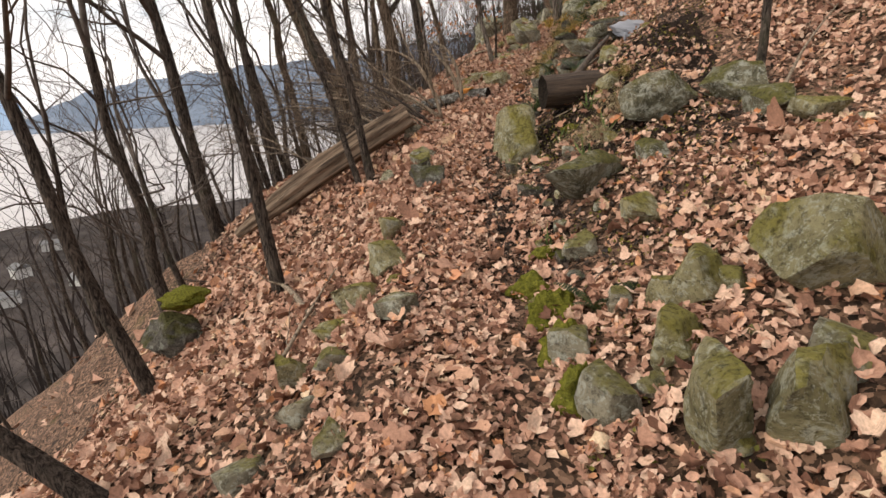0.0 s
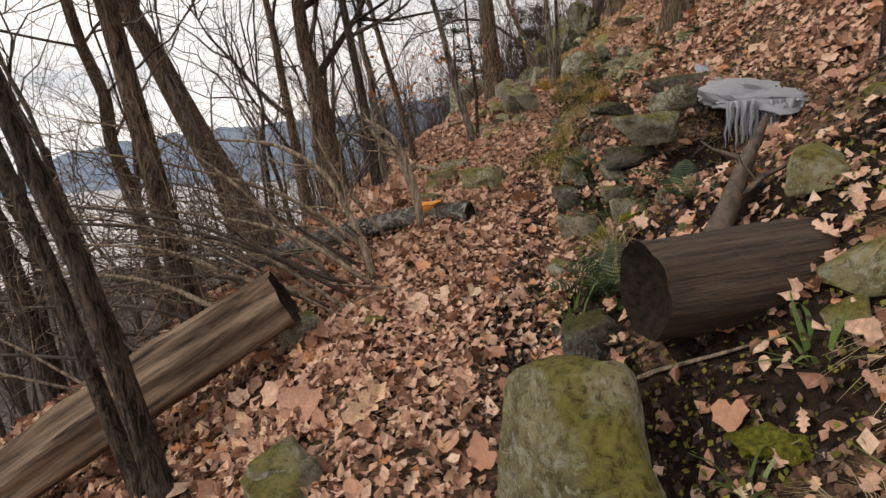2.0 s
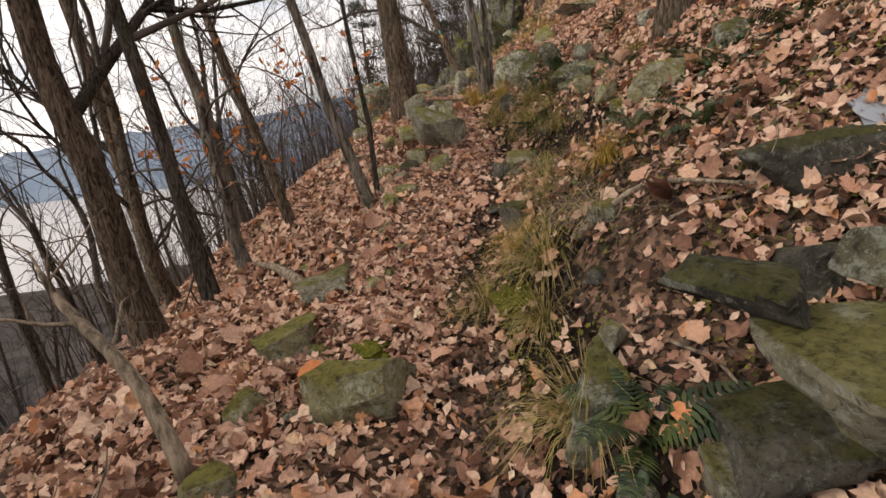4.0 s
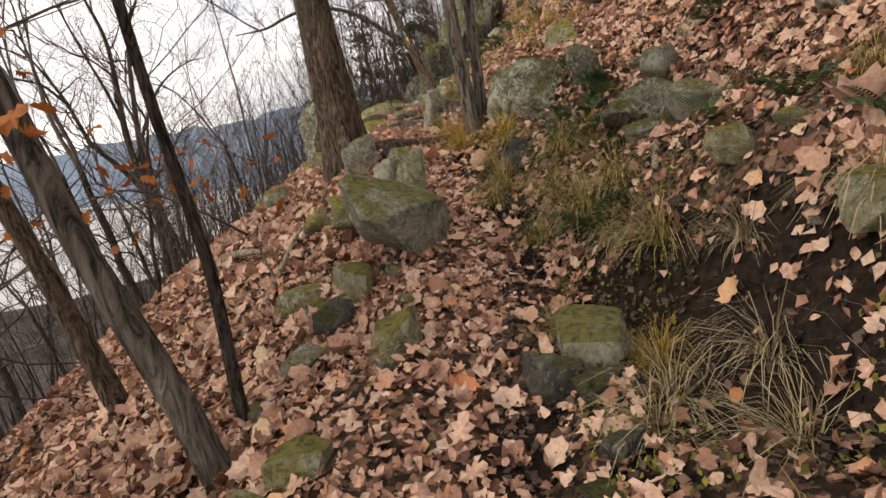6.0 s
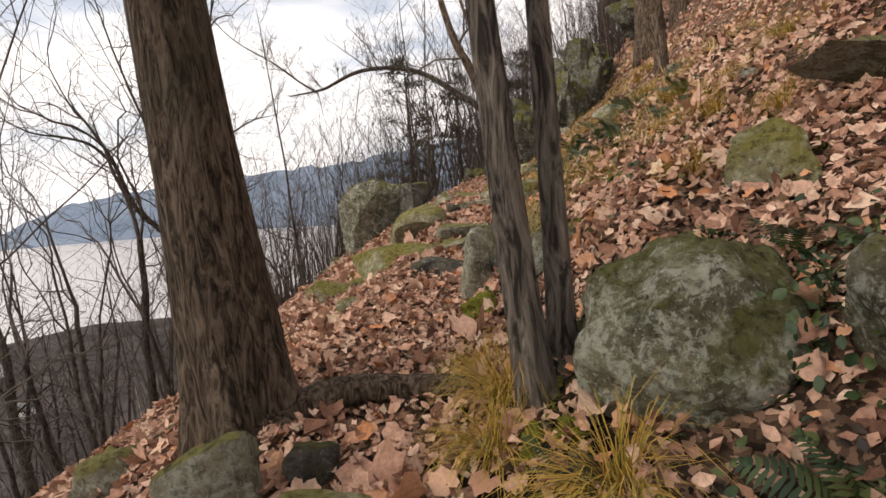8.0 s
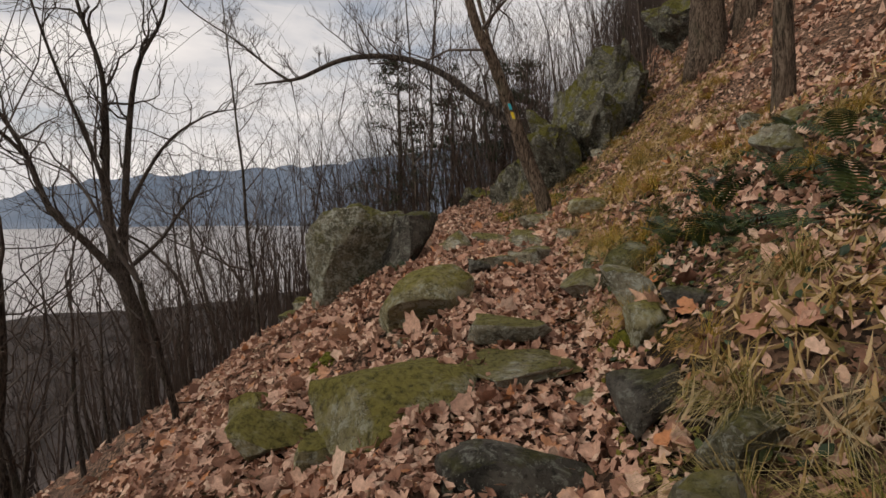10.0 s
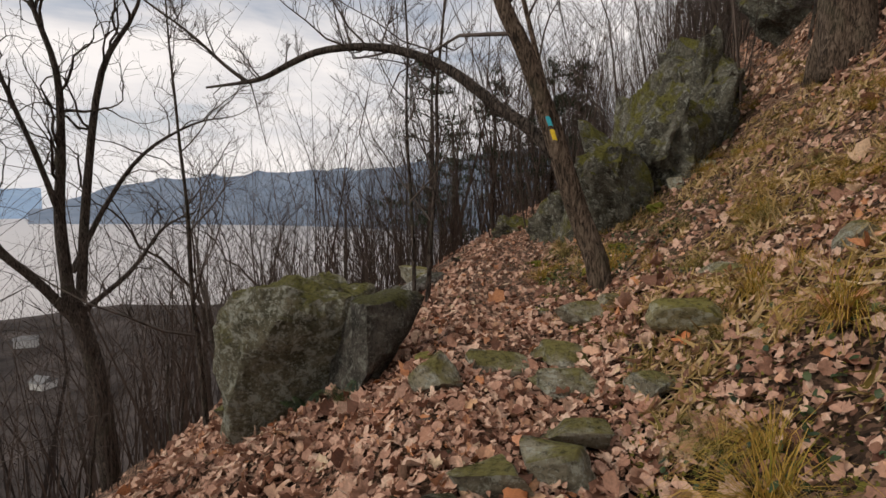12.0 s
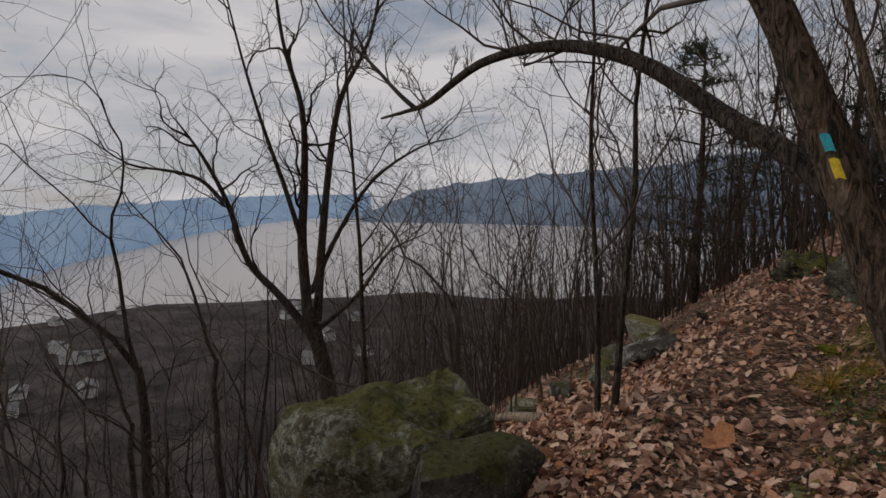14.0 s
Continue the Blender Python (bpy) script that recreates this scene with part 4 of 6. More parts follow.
fork_line = bend(np.array([(0.80, 23.02, 5.33), (0.50, 23.14, 5.54), (0.0, 23.3, 5.96), (-0.9, 23.7, 6.61), (-1.6, 24.0, 7.46)]) - base, 4)
ta.add(fork_line, np.linspace(0.026, 0.006, len(fork_line)), 6)
part("limb", ta.mesh("limb", BARK_DARK), blazed, "long arched dark limb")
tw = Tubes()
rng = np.random.RandomState(5)
branchlets(tw, rng, arch_line[8:], 0.026, 3, 16, 1.0, 0.9)
branchlets(tw, rng, fork_line, 0.02, 3, 13, 1.0, 0.5)
branchlets(tw, rng, trunk_line[14:], 0.05, 3, 16, 1.9, 0.5)
part("crown", tw.mesh("crown", TWIG), blazed, kind="stuff")
for z0, z1, mat, lab in ((4.69, 4.765, PAINT_TEAL, "teal painted trail mark"), (4.575, 4.66, PAINT_YELLOW, "yellow painted trail mark")):
    k = (np.array([z0, z1]) - base[2])
    cx = [np.interp(q, trunk_line[:, 2], trunk_line[:, 0]) for q in k]
    cy = [np.interp(q, trunk_line[:, 2], trunk_line[:, 1]) for q in k]
    ang = np.radians(np.linspace(247, 268, 7))
    V = [(cx[j] + 0.099 * math.cos(a) * (1 + 0.03 * math.sin(9 * a)), cy[j] + 0.099 * math.sin(a), k[j] + 0.004 * math.sin(13 * a)) for j in (0, 1) for a in ang]
    part("trail_mark", mesh_from("trail_mark", V, [[i, i + 1, 8 + i, 7 + i] for i in range(6)], mat), blazed, lab)

# The many-stemmed tree at the viewpoint
vx, vy = -2.85, 25.9
vz = float(height(vx, vy))
view = thing("tree", vx, vy, vz, "wide bare tree with several dark stems above the river", "tree")
vb = np.array([vx, vy, vz])
stems = [([(vx, vy, vz - 0.2), (-2.95, 25.8, 0.90), (-3.08, 25.7, 1.80), (-3.2, 25.57, 2.50)], 0.17, 0.12),
         ([(-3.2, 25.57, 2.40), (-3.25, 25.53, 3.70), (-3.2, 25.58, 4.80), (-3.2, 25.57, 6.00), (-3.45, 25.4, 7.20), (-3.6, 25.3, 8.90)], 0.10, 0.015),
         ([(-3.1, 25.7, 2.30), (-2.98, 25.8, 4.10), (-2.76, 26.0, 6.10), (-2.35, 26.4, 7.30), (-2.1, 26.6, 8.90)], 0.085, 0.012),
         ([(-3.08, 25.68, 1.85), (-3.5, 25.3, 2.70), (-3.9, 24.9, 3.40), (-4.12, 24.7, 4.40), (-4.4, 24.45, 5.20), (-4.65, 24.2, 5.75)], 0.085, 0.014),
         ([(-4.13, 24.65, 4.40), (-4.4, 24.4, 4.80), (-4.75, 24.05, 4.95), (-5.15, 23.65, 5.05), (-5.6, 23.2, 5.50)], 0.04, 0.008),
         ([(-3.1, 25.66, 2.10), (-2.55, 26.2, 2.75), (-2.15, 26.6, 3.50), (-1.7, 27.0, 3.80)], 0.05, 0.012),
         ([(-3.15, 25.6, 2.80), (-2.8, 26.0, 3.90), (-2.35, 26.4, 4.80), (-1.75, 27.0, 5.40), (-1.2, 27.4, 5.60)], 0.05, 0.01),
         ([(-3.24, 25.5, 3.80), (-3.4, 25.3, 4.70), (-3.65, 25.1, 5.70), (-3.9, 24.9, 6.90), (-4.1, 24.7, 8.30)], 0.05, 0.01)]
vt, vc = Tubes(), Tubes()
rng = np.random.RandomState(8)
for k, (pts, a, b) in enumerate(stems):
    line = bend(np.array(pts) - vb, 4)
    (vt if k == 0 else vc).add(line, np.linspace(a, b, len(line)), 12 if k == 0 else 8, 0.08, cap=(k == 0))
    if k:
        for j in range(9):
            i = int((0.25 + 0.74 * (j + rng.rand()) / 9) * (len(line) - 2))
            along = (line[i + 1] - line[i]) / np.linalg.norm(line[i + 1] - line[i])
            side = rng.normal(size=3)
            q = along * 0.7 + side / np.linalg.norm(side) * 0.8 + np.array([0, 0, 0.15])
            forks(vc, rng, line[i], q / np.linalg.norm(q), 0.55 + 0.35 * rng.rand(), max(0.008, a * 0.3), 3, 0.10)
        forks(vc, rng, line[-1], along, 0.6, max(0.008, b), 3, 0.12)
part("trunk", vt.mesh("trunk", BARK_DARK), view)
part("crown", vc.mesh("crown", BARK_DARK), view, kind="stuff")

# Orange leaves clinging to saplings below the trail
for ox, oy, oz, n, s in ((0.55, 10.9, 2.75, 70, 0.34), (1.0, 12.2, 2.55, 60, 0.3), (-0.35, 12.4, 2.45, 60, 0.4), (0.2, 10.4, 2.2, 45, 0.25), (-1.4, 6.9, 2.7, 5, 0.2)):
    rng = np.random.RandomState(int(n + 10 * oy))
    n = int(n * 0.55) + 2
    pos = np.array([ox, oy, oz]) + rng.normal(size=(n, 3)) * [s, s, s * 0.35]
    e = thing("leafy_spray", ox, oy, oz, "spray of orange oak leaves on a thin twig", "foliage", "orange leaf sprays")
    me = leaf_cloud("leaves", "oak", pos - [ox, oy, oz], np.tile([0, 0, 1.0], (n, 1)), 0.05 + 0.04 * rng.rand(n), rng, 0.5, 0.9)
    me.materials.clear()
    me.materials.append(OAK_LEAF)
    part("foliage", me, e, kind="stuff")
    tq = Tubes()
    stem = bend(np.array([(0.9 * s, 0.4 * s, -0.9 * s), (0.3 * s, 0, -0.1), (-0.5 * s, 0, 0.02), (-1.3 * s, 0, -0.03)]), 4)
    tq.add(stem, np.linspace(0.008, 0.002, len(stem)), 5)
    branchlets(tq, rng, stem, 0.005, 1, 12, 0.3, 0.1)
    part("twig", tq.mesh("twig", TWIG), e, kind="stuff")

# ---- woodland: a few trees, repeated ----
kinds = [forked_tree(200 + i, t, r, ln, BARK_DARK, lab, bole, depth, up)
         for i, (t, r, ln, bole, depth, up, lab) in enumerate([
             (7.5, 0.05, (-0.07, 0), 0.35, 4, 0.18, "slender dark forked tree in the bare woods"),
             (9.0, 0.075, (-0.10, 0.02), 0.42, 4, 0.14, "slim dark tree in the bare woods"),
             (11.0, 0.11, (-0.05, 0.0), 0.36, 4, 0.12, "bare grey brown tree in the woods"),
             (6.0, 0.03, (0.05, 0.0), 0.3, 3, 0.25, "thin whippy sapling in the bare woods"),
             (8.0, 0.06, (-0.16, -0.03), 0.3, 4, 0.10, "crooked slim tree in the bare woods")])]
for k in kinds:
    k.matrix_basis = stand(k, -9.0 - 3 * kinds.index(k), 14.0 + 5 * kinds.index(k), 40)
rng = np.random.RandomState(31)


def scatter(n, d_lo, d_hi, y_lo, y_hi, which, size=(0.75, 1.25), near=1.4):
    for _ in range(n):
        y = y_lo + (y_hi - y_lo) * rng.rand() ** near
        d = d_lo + (d_hi - d_lo) * rng.rand()
        x = float(trail_x(y)) + d
        k = kinds[which[rng.randint(len(which))]]
        copy_thing(k, stand(k, x, y, rng.rand() * 50 - 25, size[0] + (size[1] - size[0]) * rng.rand(), sink=0.15))


scatter(18, -5.5, -2.4, 12.0, 22, [0, 3, 3, 4], (0.45, 0.85), 1.0)
scatter(22, -9, -2.8, 23, 36, [0, 3, 3, 4], (0.45, 0.85), 1.0)
scatter(46, -26, -6, -1, 50, [0, 1, 2, 4, 4], (0.8, 1.3), 1.1)
scatter(26, -12, 2.2, 31, 60, [0, 1, 4], (0.7, 1.05), 1.0)
scatter(12, -6.5, -3.2, 5.5, 12.5, [0, 4, 3], (0.6, 0.95), 1.0)
scatter(34, 5.5, 24, 8, 55, [0, 1, 2, 4, 3], (0.8, 1.3), 1.0)
scatter(16, 3.0, 5.5, 24, 36, [0, 3, 1], (0.7, 1.0), 1.0)
scatter(10, 3.4, 6, 1, 9, [3, 3, 0], (0.5, 0.8), 1.0)


def woods(name, bands, mat, label, seed):
    """Very many bare crooked stems with side shoots: bands of (count, from, to beside the trail, from, to along it, height, more height, radius, shoots)."""
    rng = np.random.RandomState(seed)
    V, F = [], []
    n0 = 0
    for count, lo, hi, ylo, yhi, low, more, thick, shoots in bands:
        y = ylo + (yhi - ylo) * rng.rand(count)
        x = trail_x(y) + lo + (hi - lo) * rng.rand(count)
        z = height(x, y)
        for k in range(count):
            tall = low + more * rng.rand() ** 1.5
            r = thick * (0.45 + rng.rand() ** 2)
            lean = rng.normal(size=2) * 0.16 * tall - np.array([0.05 * tall, 0])
            knee = np.array([*(lean * 0.3 + rng.normal(size=2) * 0.07 * tall), tall * (0.4 + 0.2 * rng.rand())])
            tip = np.array([*lean, tall])
            root = np.array([0, 0, -0.3])
            sticks = [(root, knee, r, r * 0.6), (knee, tip, r * 0.6, 0)]
            for _ in range(shoots):
                s = 0.25 + 0.7 * rng.rand()
                p = root + (knee - root) * s * 2 if s < 0.5 else knee + (tip - knee) * (s * 2 - 1)
                if len(sticks) > 4 and rng.rand() < 0.5:
                    o = sticks[rng.randint(2, len(sticks))]
                    p = o[0] + (o[1] - o[0]) * (0.3 + 0.5 * rng.rand())
                a, L = rng.rand() * 6.28, tall * (0.1 + 0.22 * rng.rand())
                sticks.append((p, p + np.array([math.cos(a) * L * 0.75, math.sin(a) * L * 0.75, L * (0.2 + 0.7 * rng.rand())]), r * 0.36, 0))
            here = np.array([x[k], y[k], z[k]])
            for a, b, w, w2 in sticks:
                for j in range(3):
                    V.append(a + here + np.array([math.cos(j * 2.09), math.sin(j * 2.09), 0]) * w)
                if w2:
                    for j in range(3):
                        V.append(b + here + np.array([math.cos(j * 2.09), math.sin(j * 2.09), 0]) * w2)
                    F += [[n0 + j, n0 + (j + 1) % 3, n0 + 3 + (j + 1) % 3, n0 + 3 + j] for j in range(3)]
                    n0 += 6
                else:
                    V.append(b + here)
                    F += [[n0, n0 + 1, n0 + 3], [n0 + 1, n0 + 2, n0 + 3], [n0 + 2, n0, n0 + 3]]
                    n0 += 4
    return tagged(new(name, mesh_from(name, V, F, mat, False)), label, "woods", kind="stuff")


woods("far_woods", [(600, -70, -22, -10, 30, 8, 7, 0.09, 8), (800, -70, -18, 30, 150, 8, 7, 0.09, 8), (700, -190, -60, -20, 60, 8, 7, 0.14, 7), (1200, -190, -60, 60, 330, 8, 7, 0.14, 7),
                    (1100, 14, 70, 14, 110, 8, 8, 0.10, 8), (600, -22, 14, 55, 160, 8, 7, 0.09, 8), (2300, -640, -170, -50, 600, 8, 7, 0.15, 5), (1500, -70, 60, 140, 620, 9, 8, 0.3, 5)], FAR_WOOD, "dense bare brown woods on the hillside", 77)
woods("thicket", [(950, -18, -1, 30, 70, 4.5, 4.5, 0.035, 14), (700, -1.5, 9, 27, 48, 3, 3.5, 0.02, 18), (800, -4, 26, 30, 70, 2.5, 5, 0.02, 16), (2300, 3.2, 26, 25.5, 58, 2.5, 6.0, 0.024, 18), (500, 5.5, 14, 10, 25, 1.5, 4, 0.018, 14), (260, -7, -2.2, 23, 34, 1.5, 3, 0.012, 12)], THICKET, "tangled dark brush on the bank", 78)


def pine(seed, x, y, tall):
    rng = np.random.RandomState(seed)
    e = thing("pine_tree", x, y, float(height(x, y)), "ragged dull green pine among bare trees", "tree", "pines in the woods")
    t = Tubes()
    t.add([(0, 0, -0.3), (0.05, 0, tall * 0.5), (0, 0.05, tall)], [tall * 0.016, tall * 0.011, 0.01], 8, 0.1)
    part("trunk", t.mesh("trunk", BARK_DARK), e)
    limbs, pos, nrm = Tubes(), [], []
    for k in range(34):
        s = 0.14 + 0.83 * rng.rand()
        a = rng.rand() * 6.28
        L = tall * 0.26 * (1.1 - s) * (0.5 + 0.8 * rng.rand()) + 0.25
        line = np.array([(0, 0, tall * s), (math.cos(a) * L * 0.5, math.sin(a) * L * 0.5, tall * s + L * 0.12), (math.cos(a) * L, math.sin(a) * L, tall * s + L * 0.1)])
        limbs.add(line, [0.03, 0.02, 0.006], 4)
        for _ in range(26):
            q = line[1] + (line[2] - line[1]) * (rng.rand() * 1.4 - 0.3) + rng.normal(size=3) * [0.16, 0.16, 0.08]
            pos.append(q)
            nrm.append(rng.normal(size=3) * 0.6 + [0, 0, 0.6])
    part("limbwork", limbs.mesh("limbwork", TWIG), e, kind="stuff")
    V, F = [], []
    for p, n in zip(pos, nrm):
        for _ in range(5):
            d = np.array(n) + rng.normal(size=3) * 0.8
            d = d / np.linalg.norm(d) * (0.12 + 0.12 * rng.rand())
            w = np.cross(d, rng.normal(size=3))
            w = w / (np.linalg.norm(w) + 1e-9) * 0.012
            b = len(V)
            V += [p - w, p + w, p + d]
            F.append([b, b + 1, b + 2])
    part("foliage", mesh_from("foliage", V, F, NEEDLE, False), e, kind="stuff")


for k, (px, py, pt) in enumerate([(2.4, 33.5, 6.8), (4.6, 37.0, 6.0), (6.2, 34.0, 4.4), (3.1, 44.0, 7.0), (8.5, 40, 5.5)]):
    pine(300 + k, px, py, pt)


def house(k, x, y, turn, w, d, h):
    z = float(height(x, y))
    e = thing("house", x, y, z, "small pale house in the valley far below", "house", "houses by the river", turn)
    part("wall", mesh_from("wall", [(sx * w / 2, sy * d / 2, sz) for sz in (-2, h) for sx, sy in ((-1, -1), (1, -1), (1, 1), (-1, 1))], [[0, 1, 5, 4], [1, 2, 6, 5], [2, 3, 7, 6], [3, 0, 4, 7]], PALE_WALL, False), e)
    part("roof", mesh_from("roof", [(-w * 0.55, -d * 0.6, h), (w * 0.55, -d * 0.6, h), (w * 0.55, d * 0.6, h), (-w * 0.55, d * 0.6, h), (-w * 0.55, 0, h + d * 0.35), (w * 0.55, 0, h + d * 0.35)], [[0, 1, 5, 4], [2, 3, 4, 5], [0, 4, 3], [1, 2, 5]], GREY_ROOF, False), e)


rng = np.random.RandomState(71)
for k in range(16):
    az, far = radians(36 + 36 * rng.rand()), 330 + 320 * rng.rand()
    house(k, 3 - math.sin(az) * far, 18 + math.cos(az) * far, rng.rand() * 180, 9 + 6 * rng.rand(), 7 + 3 * rng.rand(), 4 + 3 * rng.rand())


